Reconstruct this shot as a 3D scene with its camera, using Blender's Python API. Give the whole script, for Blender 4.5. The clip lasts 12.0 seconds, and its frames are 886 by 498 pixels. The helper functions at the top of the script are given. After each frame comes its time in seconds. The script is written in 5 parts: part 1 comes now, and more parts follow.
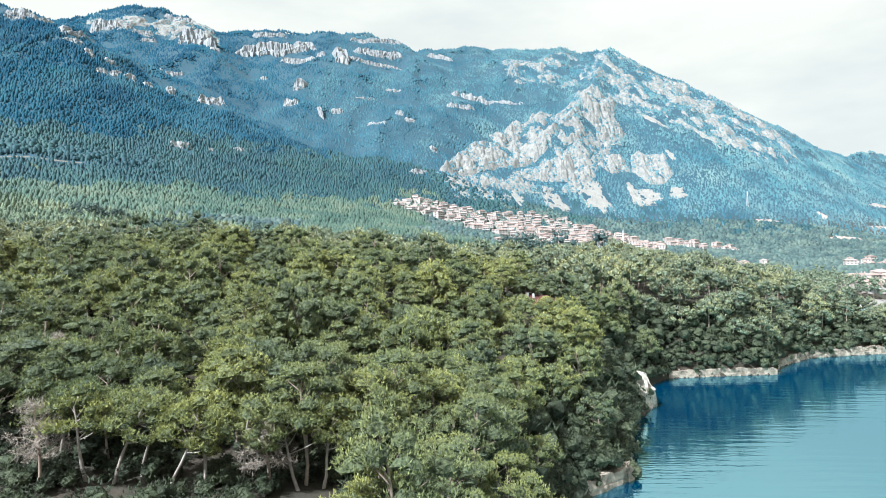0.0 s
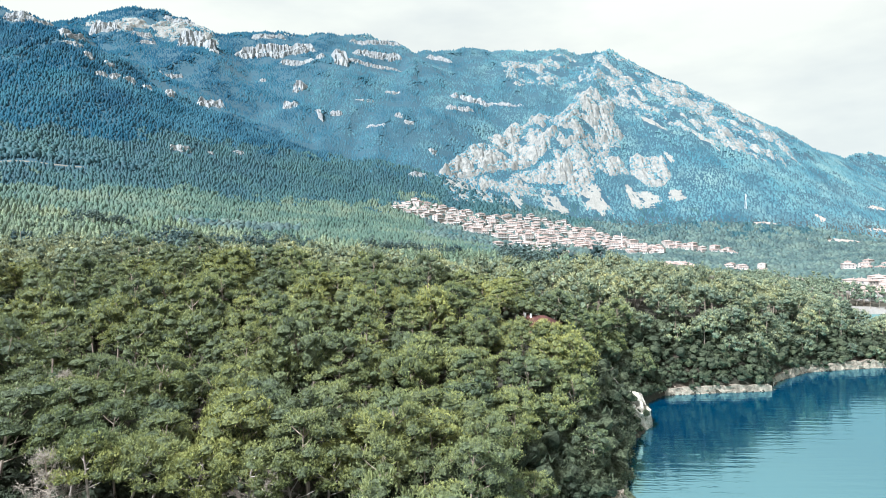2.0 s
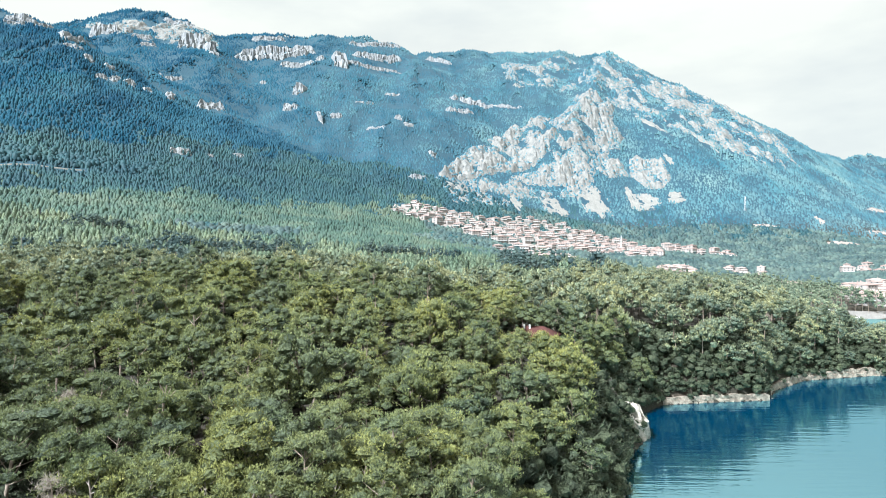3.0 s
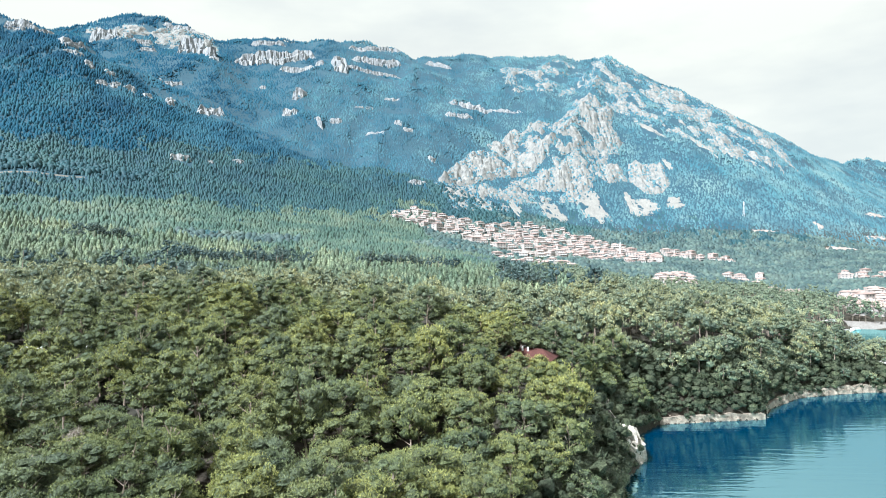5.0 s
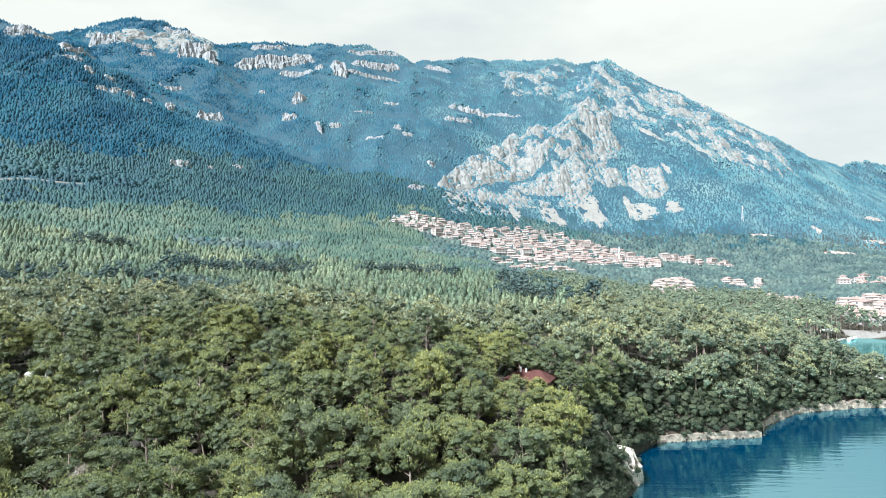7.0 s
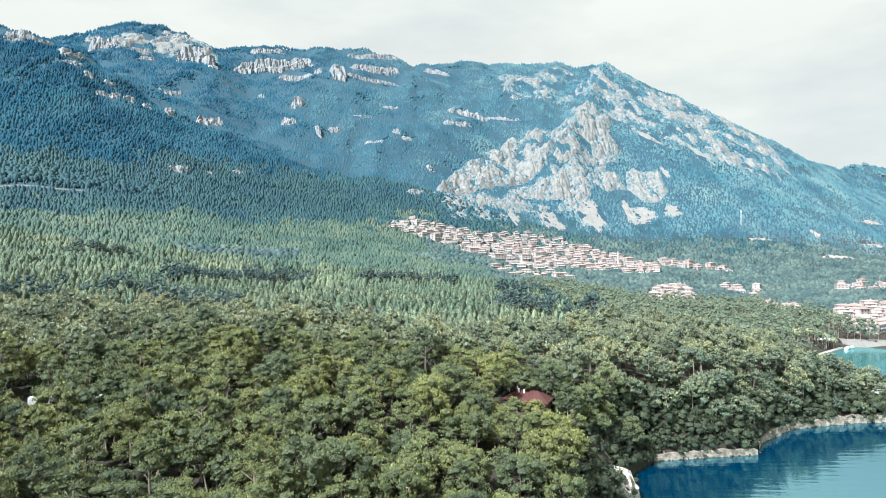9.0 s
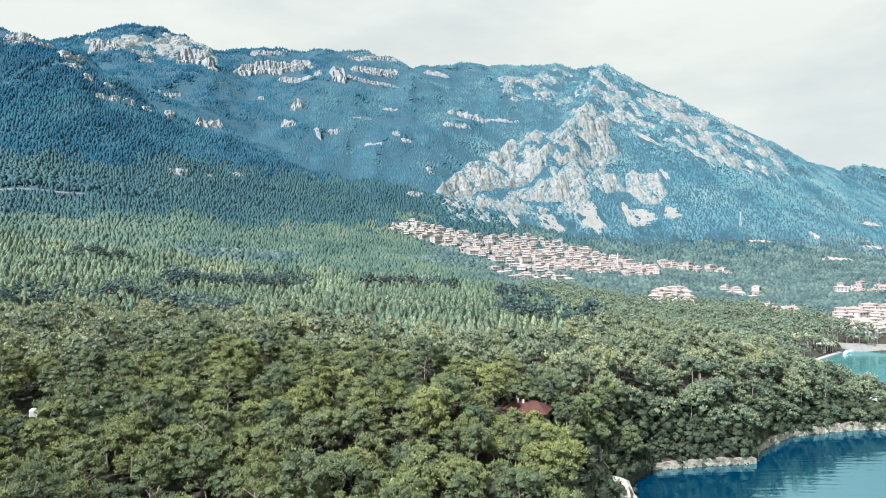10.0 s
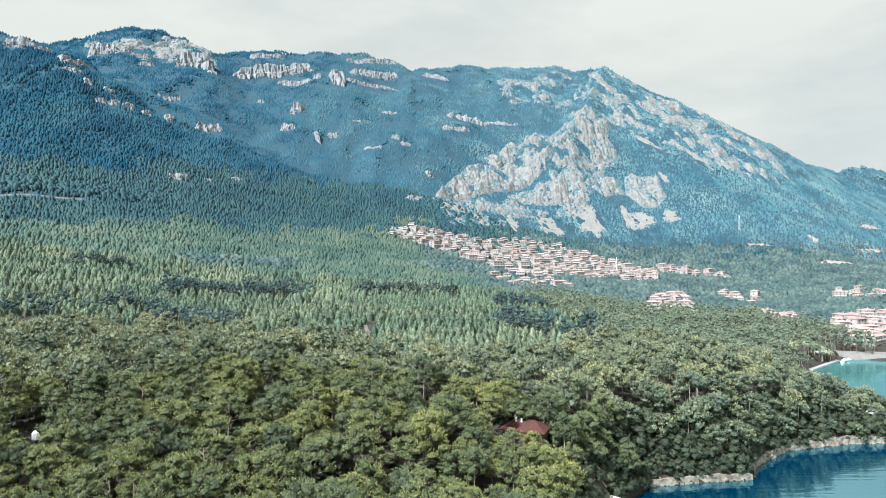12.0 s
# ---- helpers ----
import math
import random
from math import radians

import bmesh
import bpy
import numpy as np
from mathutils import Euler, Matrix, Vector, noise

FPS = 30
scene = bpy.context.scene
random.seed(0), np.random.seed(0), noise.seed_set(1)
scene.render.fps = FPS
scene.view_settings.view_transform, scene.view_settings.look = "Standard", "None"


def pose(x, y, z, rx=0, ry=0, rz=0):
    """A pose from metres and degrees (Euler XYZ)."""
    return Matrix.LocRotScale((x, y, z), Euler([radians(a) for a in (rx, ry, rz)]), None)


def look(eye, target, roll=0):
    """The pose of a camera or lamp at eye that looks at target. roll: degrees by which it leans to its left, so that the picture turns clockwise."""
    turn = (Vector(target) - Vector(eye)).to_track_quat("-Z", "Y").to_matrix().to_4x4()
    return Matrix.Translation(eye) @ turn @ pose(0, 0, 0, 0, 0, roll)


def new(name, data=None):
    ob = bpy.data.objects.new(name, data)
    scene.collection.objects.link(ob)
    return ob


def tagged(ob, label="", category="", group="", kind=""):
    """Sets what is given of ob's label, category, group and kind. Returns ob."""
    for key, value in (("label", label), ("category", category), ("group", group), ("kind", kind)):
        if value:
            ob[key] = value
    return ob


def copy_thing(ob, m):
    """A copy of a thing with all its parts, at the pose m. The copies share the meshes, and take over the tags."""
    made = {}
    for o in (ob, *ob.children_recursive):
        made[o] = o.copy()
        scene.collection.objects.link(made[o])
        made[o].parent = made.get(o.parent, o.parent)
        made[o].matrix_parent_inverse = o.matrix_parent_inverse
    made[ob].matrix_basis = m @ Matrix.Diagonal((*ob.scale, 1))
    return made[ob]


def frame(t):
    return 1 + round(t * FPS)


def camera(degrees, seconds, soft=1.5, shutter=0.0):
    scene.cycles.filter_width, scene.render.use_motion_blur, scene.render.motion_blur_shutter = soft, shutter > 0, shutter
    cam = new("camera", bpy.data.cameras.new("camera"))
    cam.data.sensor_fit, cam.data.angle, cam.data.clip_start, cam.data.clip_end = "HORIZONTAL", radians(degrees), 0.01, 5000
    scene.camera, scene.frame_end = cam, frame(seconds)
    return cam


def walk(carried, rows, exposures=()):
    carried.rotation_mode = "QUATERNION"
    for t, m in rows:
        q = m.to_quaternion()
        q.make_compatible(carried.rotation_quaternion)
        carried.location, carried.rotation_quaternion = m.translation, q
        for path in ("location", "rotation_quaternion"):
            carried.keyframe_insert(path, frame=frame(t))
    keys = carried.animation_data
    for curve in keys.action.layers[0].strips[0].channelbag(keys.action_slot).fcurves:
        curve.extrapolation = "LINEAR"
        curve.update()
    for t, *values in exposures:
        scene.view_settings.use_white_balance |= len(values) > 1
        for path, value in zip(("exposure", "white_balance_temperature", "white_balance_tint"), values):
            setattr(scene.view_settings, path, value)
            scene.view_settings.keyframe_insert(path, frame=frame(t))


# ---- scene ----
cam = camera(70.0, 12.0, 1.0)
METRES, EYE, TILT, LEAN, TURN = 40.0, 41.5, 0.0, 0.0, 0.0
ROWS = [
    (0.0, 0.0, 0.0, 0.0, -0.0, 0.0, -0.0),
    (0.5, 0.0017, -0.0148, 0.039, -0.02, -0.04, -0.01),
    (1.0, 0.003, -0.0292, 0.0783, -0.05, -0.06, -0.02),
    (1.5, 0.004, -0.0437, 0.1178, -0.06, -0.07, -0.02),
    (2.0, 0.0046, -0.0588, 0.1576, -0.07, -0.07, -0.01),
    (2.5, 0.0055, -0.0741, 0.1974, -0.08, -0.05, -0.0),
    (3.0, 0.0064, -0.09, 0.2372, -0.09, -0.02, -0.01),
    (5.0, 0.0082, -0.1476, 0.3965, -0.14, 0.16, -0.01),
    (5.5, 0.0092, -0.1612, 0.436, -0.16, 0.19, -0.01),
    (6.0, 0.0096, -0.1741, 0.4759, -0.19, 0.21, -0.01),
    (6.5, 0.0105, -0.1868, 0.5158, -0.2, 0.24, 0.02),
    (7.0, 0.0113, -0.1992, 0.5554, -0.19, 0.27, 0.04),
    (9.0, 0.0163, -0.2476, 0.7151, -0.25, 0.37, 0.1),
    (9.5, 0.0173, -0.2578, 0.7542, -0.25, 0.4, 0.12),
    (10.0, 0.0188, -0.2683, 0.7936, -0.27, 0.41, 0.14),
    (10.5, 0.0199, -0.2792, 0.8331, -0.28, 0.42, 0.15),
    (11.0, 0.0221, -0.2902, 0.8698, -0.29, 0.44, 0.19),
    (11.5, 0.0241, -0.3018, 0.91, -0.3, 0.46, 0.18),
    (12.0, 0.0251, -0.3125, 0.9488, -0.32, 0.45, 0.19),
]
walk(cam, [(t, pose(0, 0, EYE, TILT, LEAN, TURN) @ pose(METRES * x, METRES * y, METRES * z, 90 + pitch, roll, yaw)) for t, x, y, z, yaw, pitch, roll in ROWS],
     [(0.0, 1.57, 5500, 5), (3.0, 1.58, 5500, 5), (5.5, 1.57, 5500, 5), (7.0, 1.51, 5500, 5), (9.5, 1.43, 5500, 5), (12.0, 1.30, 5500, 5)])


# ---- light ----
SUN_HEIGHT, SUN_FROM = 48.0, 228.0  # degrees above the horizon; compass bearing with north along +y
world = bpy.data.worlds.new("overcast")
scene.world = world
world.use_nodes = True
wn, wl = world.node_tree.nodes, world.node_tree.links
wn.clear()
sky = wn.new("ShaderNodeTexSky")
sky.sky_type, sky.sun_disc = "NISHITA", False
sky.sun_elevation, sky.sun_rotation = radians(SUN_HEIGHT), radians(SUN_FROM)
sky_light = wn.new("ShaderNodeBackground")
sky_light.inputs[1].default_value = 0.05
wl.new(sky.outputs[0], sky_light.inputs[0])
where = wn.new("ShaderNodeTexCoord")
stretch = wn.new("ShaderNodeMapping")
stretch.inputs["Scale"].default_value = (1.0, 1.0, 3.2)
wl.new(where.outputs["Generated"], stretch.inputs[0])
billow = wn.new("ShaderNodeTexNoise")
billow.inputs["Scale"].default_value, billow.inputs["Detail"].default_value, billow.inputs["Roughness"].default_value = 2.6, 5.0, 0.55
wl.new(stretch.outputs[0], billow.inputs[0])
tone = wn.new("ShaderNodeValToRGB")
tone.color_ramp.elements[0].position, tone.color_ramp.elements[0].color = 0.34, (0.885, 0.82, 0.69, 1)
tone.color_ramp.elements[1].position, tone.color_ramp.elements[1].color = 0.58, (1.085, 0.98, 0.785, 1)
wl.new(billow.outputs["Fac"], tone.inputs[0])
cloud_light = wn.new("ShaderNodeBackground")
split_up = wn.new("ShaderNodeSeparateXYZ")
wl.new(where.outputs["Generated"], split_up.inputs[0])
overhead = wn.new("ShaderNodeMapRange")  # an overcast sky is about three times as bright overhead as at the horizon
for k, value in enumerate((0.3, 1.0, 0.358, 0.56)):
    overhead.inputs[k + 1].default_value = value
wl.new(split_up.outputs[2], overhead.inputs[0])
wl.new(overhead.outputs[0], cloud_light.inputs[1])
wl.new(tone.outputs[0], cloud_light.inputs[0])
blend = wn.new("ShaderNodeMixShader")
blend.inputs[0].default_value = 0.92
wl.new(sky_light.outputs[0], blend.inputs[1])
wl.new(cloud_light.outputs[0], blend.inputs[2])
world_out = wn.new("ShaderNodeOutputWorld")
wl.new(blend.outputs[0], world_out.inputs[0])

sun = new("sun", bpy.data.lights.new("sun", "SUN"))
sun.data.energy, sun.data.angle, sun.data.color = 4.75, radians(4), (1.0, 0.94, 0.87)
bearing, up = radians(SUN_FROM), radians(SUN_HEIGHT)
sun.matrix_world = look((0, 0, 300), (-math.sin(bearing) * math.cos(up) * 100, -math.cos(bearing) * math.cos(up) * 100, 300 - math.sin(up) * 100))


# ---- materials ----
def shader(name):
    m = bpy.data.materials.new(name)
    m.use_nodes = True
    n, l = m.node_tree.nodes, m.node_tree.links
    n.clear()
    out = n.new("ShaderNodeOutputMaterial")
    return m, n, l, out


def noise_node(n, l, scale, detail=4.0, rough=0.55, squash=None, world_space=True):
    src = n.new("ShaderNodeNewGeometry").outputs["Position"] if world_space else n.new("ShaderNodeTexCoord").outputs["Object"]
    if squash:
        mp = n.new("ShaderNodeMapping")
        mp.inputs["Scale"].default_value = squash
        l.new(src, mp.inputs[0])
        src = mp.outputs[0]
    t = n.new("ShaderNodeTexNoise")
    t.inputs["Scale"].default_value, t.inputs["Detail"].default_value, t.inputs["Roughness"].default_value = scale, detail, rough
    l.new(src, t.inputs[0])
    return t.outputs["Fac"]


def ramp(n, l, fac, stops):
    r = n.new("ShaderNodeValToRGB")
    e = r.color_ramp.elements
    while len(e) < len(stops):
        e.new(0.5)
    for k, (p, c) in enumerate(stops):
        e[k].position, e[k].color = p, (*c, 1)
    l.new(fac, r.inputs[0])
    return r.outputs[0]


def mixed(n, l, kind, fac, a, b):
    m = n.new("ShaderNodeMixRGB")
    m.blend_type = kind
    for sock, v in zip(m.inputs, (fac, a, b)):
        if isinstance(v, (int, float)):
            sock.default_value = v
        elif isinstance(v, tuple):
            sock.default_value = (*v, 1)
        else:
            l.new(v, sock)
    return m.outputs[0]


def relief(n, l, fac, strength, distance):
    b = n.new("ShaderNodeBump")
    b.inputs["Strength"].default_value, b.inputs["Distance"].default_value = strength, distance
    l.new(fac, b.inputs["Height"])
    return b.outputs[0]


def solid(name, stops, scale=0.5, rough=0.8, metal=0.0, fine=None, bump=None, squash=None, world_space=True, vary=0.0):
    """A surface with colour that varies at two scales, and fine relief."""
    m, n, l, out = shader(name)
    p = n.new("ShaderNodeBsdfPrincipled")
    colour = ramp(n, l, noise_node(n, l, scale, 5, 0.6, squash, world_space), stops)
    if fine:
        grain = ramp(n, l, noise_node(n, l, fine, 4, 0.6, squash, world_space), [(0.3, (0.68, 0.68, 0.68)), (0.7, (1.15, 1.15, 1.15))])
        colour = mixed(n, l, "MULTIPLY", 1.0, colour, grain)
    if vary:
        info = n.new("ShaderNodeObjectInfo").outputs["Random"]
        colour = mixed(n, l, "MULTIPLY", 1.0, colour, ramp(n, l, info, [(0.0, (1 - vary, 1 - vary * 1.15, 1 - vary * 1.2)), (1.0, (1 + vary * 0.6, 1 + vary * 0.6, 1 + vary * 0.6))]))
    l.new(colour, p.inputs["Base Color"])
    p.inputs["Roughness"].default_value, p.inputs["Metallic"].default_value = rough, metal
    if bump:
        l.new(relief(n, l, noise_node(n, l, bump[0], 6, 0.65, squash, world_space), bump[1], bump[2]), p.inputs["Normal"])
    l.new(p.outputs[0], out.inputs[0])
    return m


def foliage(name, stops, scale, island=0.35, through_leaf=0.25, vary=0.0, grain=None, across=None):
    m, n, l, out = shader(name)
    colour = ramp(n, l, noise_node(n, l, scale, 3, 0.6), stops)
    rnd = n.new("ShaderNodeNewGeometry").outputs["Random Per Island"]
    colour = mixed(n, l, "MULTIPLY", 1.0, colour, ramp(n, l, rnd, [(0.0, (1 - island, 1 - island, 1 - island)), (1.0, (1 + island, 1 + island * 0.9, 1 + island * 0.5))]))
    if across:  # paler, bluer stops stand in for thicker haze towards the east
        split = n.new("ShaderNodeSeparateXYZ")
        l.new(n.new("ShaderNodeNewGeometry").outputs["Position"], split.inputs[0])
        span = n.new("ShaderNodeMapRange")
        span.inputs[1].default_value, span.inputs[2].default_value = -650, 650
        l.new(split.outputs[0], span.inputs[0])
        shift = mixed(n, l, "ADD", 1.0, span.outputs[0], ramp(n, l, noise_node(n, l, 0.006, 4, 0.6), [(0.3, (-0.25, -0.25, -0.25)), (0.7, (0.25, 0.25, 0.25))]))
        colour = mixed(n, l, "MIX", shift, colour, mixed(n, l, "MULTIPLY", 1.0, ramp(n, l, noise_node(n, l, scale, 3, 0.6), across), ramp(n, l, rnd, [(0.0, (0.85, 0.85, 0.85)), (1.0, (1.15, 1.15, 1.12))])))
    if across:  # noise bands of darker and lighter tone paint in ravine shading
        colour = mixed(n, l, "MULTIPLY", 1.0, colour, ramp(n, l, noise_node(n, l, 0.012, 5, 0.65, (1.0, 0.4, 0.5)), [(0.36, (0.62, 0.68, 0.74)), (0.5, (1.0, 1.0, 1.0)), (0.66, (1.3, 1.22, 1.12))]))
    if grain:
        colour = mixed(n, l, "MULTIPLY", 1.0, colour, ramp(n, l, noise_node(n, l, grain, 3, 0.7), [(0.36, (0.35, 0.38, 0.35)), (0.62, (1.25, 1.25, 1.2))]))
    if vary:
        info = n.new("ShaderNodeObjectInfo").outputs["Random"]
        colour = mixed(n, l, "MULTIPLY", 1.0, colour, ramp(n, l, info, [(0.0, (1 - vary, 1 - vary * 0.8, 1.0)), (0.6, (1.0, 1.0, 1.0)), (1.0, (1 + vary, 1 + vary * 0.7, 1.0))]))
    d = n.new("ShaderNodeBsdfPrincipled")
    d.inputs["Roughness"].default_value, d.inputs["Specular IOR Level"].default_value = 0.65, 0.05 if across else 0.25
    t = n.new("ShaderNodeBsdfTranslucent")
    if grain:
        bumped = relief(n, l, noise_node(n, l, grain, 3, 0.7), 1.0, 0.35)
        l.new(bumped, d.inputs["Normal"])
        l.new(bumped, t.inputs["Normal"])
    l.new(colour, d.inputs["Base Color"])
    l.new(colour, t.inputs[0])
    mix = n.new("ShaderNodeMixShader")
    mix.inputs[0].default_value = through_leaf
    l.new(d.outputs[0], mix.inputs[1])
    l.new(t.outputs[0], mix.inputs[2])
    l.new(mix.outputs[0], out.inputs[0])
    return m


def ground_cover(name, low, high):
    """Litter and red earth in the lowland woods, haze-blue scrub and stones on the heights."""
    m, n, l, out = shader(name)
    p = n.new("ShaderNodeBsdfPrincipled")
    a = ramp(n, l, noise_node(n, l, 0.07, 5, 0.6), low)
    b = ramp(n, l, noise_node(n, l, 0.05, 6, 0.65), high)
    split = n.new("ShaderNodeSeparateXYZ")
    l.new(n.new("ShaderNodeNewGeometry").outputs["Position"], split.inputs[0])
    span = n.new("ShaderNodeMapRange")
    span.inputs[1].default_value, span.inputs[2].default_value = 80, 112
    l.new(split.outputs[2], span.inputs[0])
    # the blue of distant haze is mixed into the ground's colour with height
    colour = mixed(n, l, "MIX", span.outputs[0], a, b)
    colour = mixed(n, l, "MULTIPLY", 1.0, colour, ramp(n, l, noise_node(n, l, 1.2, 4, 0.6), [(0.3, (0.68, 0.68, 0.68)), (0.7, (1.15, 1.15, 1.15))]))
    l.new(colour, p.inputs["Base Color"])
    p.inputs["Roughness"].default_value = 0.95
    l.new(relief(n, l, noise_node(n, l, 1.5, 6, 0.65), 0.6, 0.3), p.inputs["Normal"])
    l.new(p.outputs[0], out.inputs[0])
    return m


NEEDLES = foliage("pine_needles", [(0.28, (0.1174, 0.1510, 0.0702)), (0.5, (0.1933, 0.2176, 0.0900)), (0.72, (0.2624, 0.2775, 0.1008))], 0.05, 0.32, 0.12, 0.3)
# darker copy of the needles paints shade into the crowns' cores
SHADED_SPRAYS = foliage("shaded_needle_sprays", [(0.28, (0.0533, 0.0745, 0.0439)), (0.5, (0.0903, 0.1087, 0.0562)), (0.72, (0.1295, 0.1444, 0.0634))], 0.05, 0.15, 0.08, 0.25, 3.2)
NEEDLES_MID = foliage("pine_needles_massed", [(0.33, (0.1529, 0.1897, 0.1422)), (0.5, (0.2657, 0.2860, 0.1818)), (0.68, (0.4111, 0.3970, 0.2124))], 0.075, 0.22, 0.14, grain=1.8)
# the same pines' needles, cooled with distance to suggest haze
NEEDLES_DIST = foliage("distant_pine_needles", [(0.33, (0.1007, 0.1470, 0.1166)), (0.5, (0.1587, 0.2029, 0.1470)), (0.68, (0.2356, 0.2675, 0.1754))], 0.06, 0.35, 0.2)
NEEDLES_YOUNG = foliage("young_pine_needles", [(0.34, (0.0854, 0.1331, 0.1028)), (0.5, (0.1342, 0.1799, 0.1314)), (0.66, (0.1879, 0.2226, 0.1537))], 0.016, 0.35, grain=1.0)
NEEDLES_VALLEY = foliage("valley_conifer_needles", [(0.34, (0.0366, 0.0737, 0.0625)), (0.5, (0.0605, 0.0998, 0.0788)), (0.66, (0.0951, 0.1242, 0.0890))], 0.016, 0.18, 0.15)
# far woods: the blue of distant haze is painted into these colours
NEEDLES_FAR = foliage("hazed_upland_woods", [(0.33, (0.0026, 0.0312, 0.0651)), (0.5, (0.0054, 0.0430, 0.0847)), (0.68, (0.0091, 0.0562, 0.0931))], 0.014, 0.1, 0.15, across=[(0.33, (0.0478, 0.1155, 0.1498)), (0.5, (0.0734, 0.1418, 0.1688)), (0.68, (0.1026, 0.1642, 0.1783))])
SCRUB_FAR = foliage("hazed_upland_scrub", [(0.33, (0.045, 0.125, 0.175)), (0.5, (0.062, 0.15, 0.195)), (0.68, (0.09, 0.175, 0.20))], 0.014, 0.12, 0.15)
NEEDLES_LOW = foliage("hazed_lowland_needles", [(0.34, (0.0400, 0.0740, 0.0830)), (0.5, (0.0664, 0.1049, 0.1070)), (0.66, (0.1000, 0.1393, 0.1290))], 0.03, 0.3)
NEEDLES_SLOPE = foliage("hazed_slope_needles", [(0.3, (0.0129, 0.0468, 0.0653)), (0.5, (0.0221, 0.0621, 0.0736)), (0.7, (0.0331, 0.0774, 0.0773))], 0.015, 0.15, 0.15)
# cores of the pine woods: inner shade put into a darker needle colour
SHADED_INNER = foliage("shaded_crown_needles", [(0.33, (0.0789, 0.1063, 0.0854)), (0.5, (0.1250, 0.1544, 0.1116)), (0.68, (0.1781, 0.2016, 0.1295))], 0.075, 0.15, 0.1, grain=1.6)
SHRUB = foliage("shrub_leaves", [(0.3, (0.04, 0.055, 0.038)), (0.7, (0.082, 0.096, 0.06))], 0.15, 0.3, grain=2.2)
DRY = foliage("dry_twigs", [(0.3, (0.20, 0.17, 0.155)), (0.7, (0.32, 0.29, 0.265))], 0.6, 0.3, 0.1)
AUTUMN = foliage("autumn_leaves", [(0.3, (0.24, 0.22, 0.15)), (0.7, (0.33, 0.30, 0.20))], 0.5, 0.3)
RUSSET = foliage("withered_needles", [(0.3, (0.269, 0.152, 0.082)), (0.7, (0.377, 0.234, 0.123))], 0.6, 0.3)
BARK = solid("pine_bark", [(0.3, (0.16, 0.12, 0.09)), (0.7, (0.34, 0.28, 0.23))], 0.8, 0.9, fine=5.0, bump=(6, 0.5, 0.05), squash=(1, 1, 0.3))
# low stops: litter and earth darkened to paint in the pines' shade
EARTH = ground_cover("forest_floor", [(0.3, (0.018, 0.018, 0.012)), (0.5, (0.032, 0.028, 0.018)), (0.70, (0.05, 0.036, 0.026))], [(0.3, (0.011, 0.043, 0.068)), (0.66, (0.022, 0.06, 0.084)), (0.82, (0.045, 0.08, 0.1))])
# dark stops tinted blue, painting haze into the rock's grooves
ROCK = solid("limestone", [(0.28, (0.0883, 0.0988, 0.1030)), (0.46, (0.1610, 0.1615, 0.1555)), (0.70, (0.2299, 0.2242, 0.2070))], 0.12, 0.9, fine=0.55, bump=(0.3, 0.7, 1.5), squash=(1, 1, 0.4))
# limestone lightened against weak sun on steep faces, and tinted blue for haze
CLIFF = solid("brightened_cliff_limestone", [(0.3, (0.143, 0.155, 0.172)), (0.5, (0.227, 0.235, 0.244)), (0.7, (0.302, 0.304, 0.302))], 0.12, 0.9, fine=0.55, bump=(0.3, 0.6, 1.2), squash=(1, 1, 0.4))
SHORE_ROCK = solid("weathered_shore_rock", [(0.32, (0.1008, 0.0810, 0.0646)), (0.46, (0.2088, 0.1716, 0.1360)), (0.66, (0.3330, 0.2816, 0.2253))], 0.45, 0.9, fine=1.6, bump=(1.8, 0.8, 0.4))
PALE_ROCK = solid("pale_rock_face", [(0.34, (0.176, 0.156, 0.134)), (0.5, (0.324, 0.293, 0.250)), (0.7, (0.472, 0.429, 0.372))], 0.4, 0.9, fine=1.6, bump=(1.8, 0.8, 0.4))
PALE_BARK = solid("pale_pine_bark", [(0.3, (0.24, 0.20, 0.175)), (0.7, (0.40, 0.36, 0.325))], 0.8, 0.9, fine=5.0, bump=(6, 0.5, 0.05), squash=(1, 1, 0.3))
SCREE = solid("pale_scree", [(0.3, (0.1634, 0.1596, 0.1501)), (0.7, (0.2193, 0.2142, 0.1975))], 0.08, 0.95, fine=0.7, bump=(0.8, 0.6, 0.6))
SOIL = solid("bare_soil", [(0.3, (0.22, 0.185, 0.16)), (0.7, (0.32, 0.28, 0.255))], 0.06, 0.95, fine=0.5)
TRACK = solid("trodden_earth", [(0.3, (0.085, 0.08, 0.068)), (0.7, (0.16, 0.145, 0.125))], 0.2, 0.95, fine=0.8)
YARD = solid("yards_and_gardens", [(0.36, (0.11, 0.12, 0.10)), (0.5, (0.23, 0.20, 0.185)), (0.66, (0.33, 0.295, 0.275))], 0.09, 0.95, fine=0.6)
SAND = solid("beach_sand", [(0.3, (0.15, 0.138, 0.128)), (0.7, (0.19, 0.178, 0.165))], 0.1, 0.95, fine=1.0)
PLASTER = solid("pale_plaster", [(0.3, (0.29, 0.258, 0.24)), (0.7, (0.40, 0.365, 0.345))], 0.25, 0.85, fine=1.5, vary=0.12)
ROOF = solid("clay_roof_tiles", [(0.3, (0.27, 0.19, 0.17)), (0.7, (0.38, 0.295, 0.265))], 0.3, 0.85, fine=2.0, vary=0.25)
RED_ROOF = solid("red_metal_roof", [(0.3, (0.0535, 0.0145, 0.0115)), (0.7, (0.0820, 0.0251, 0.0195))], 0.5, 0.8, fine=3.0)
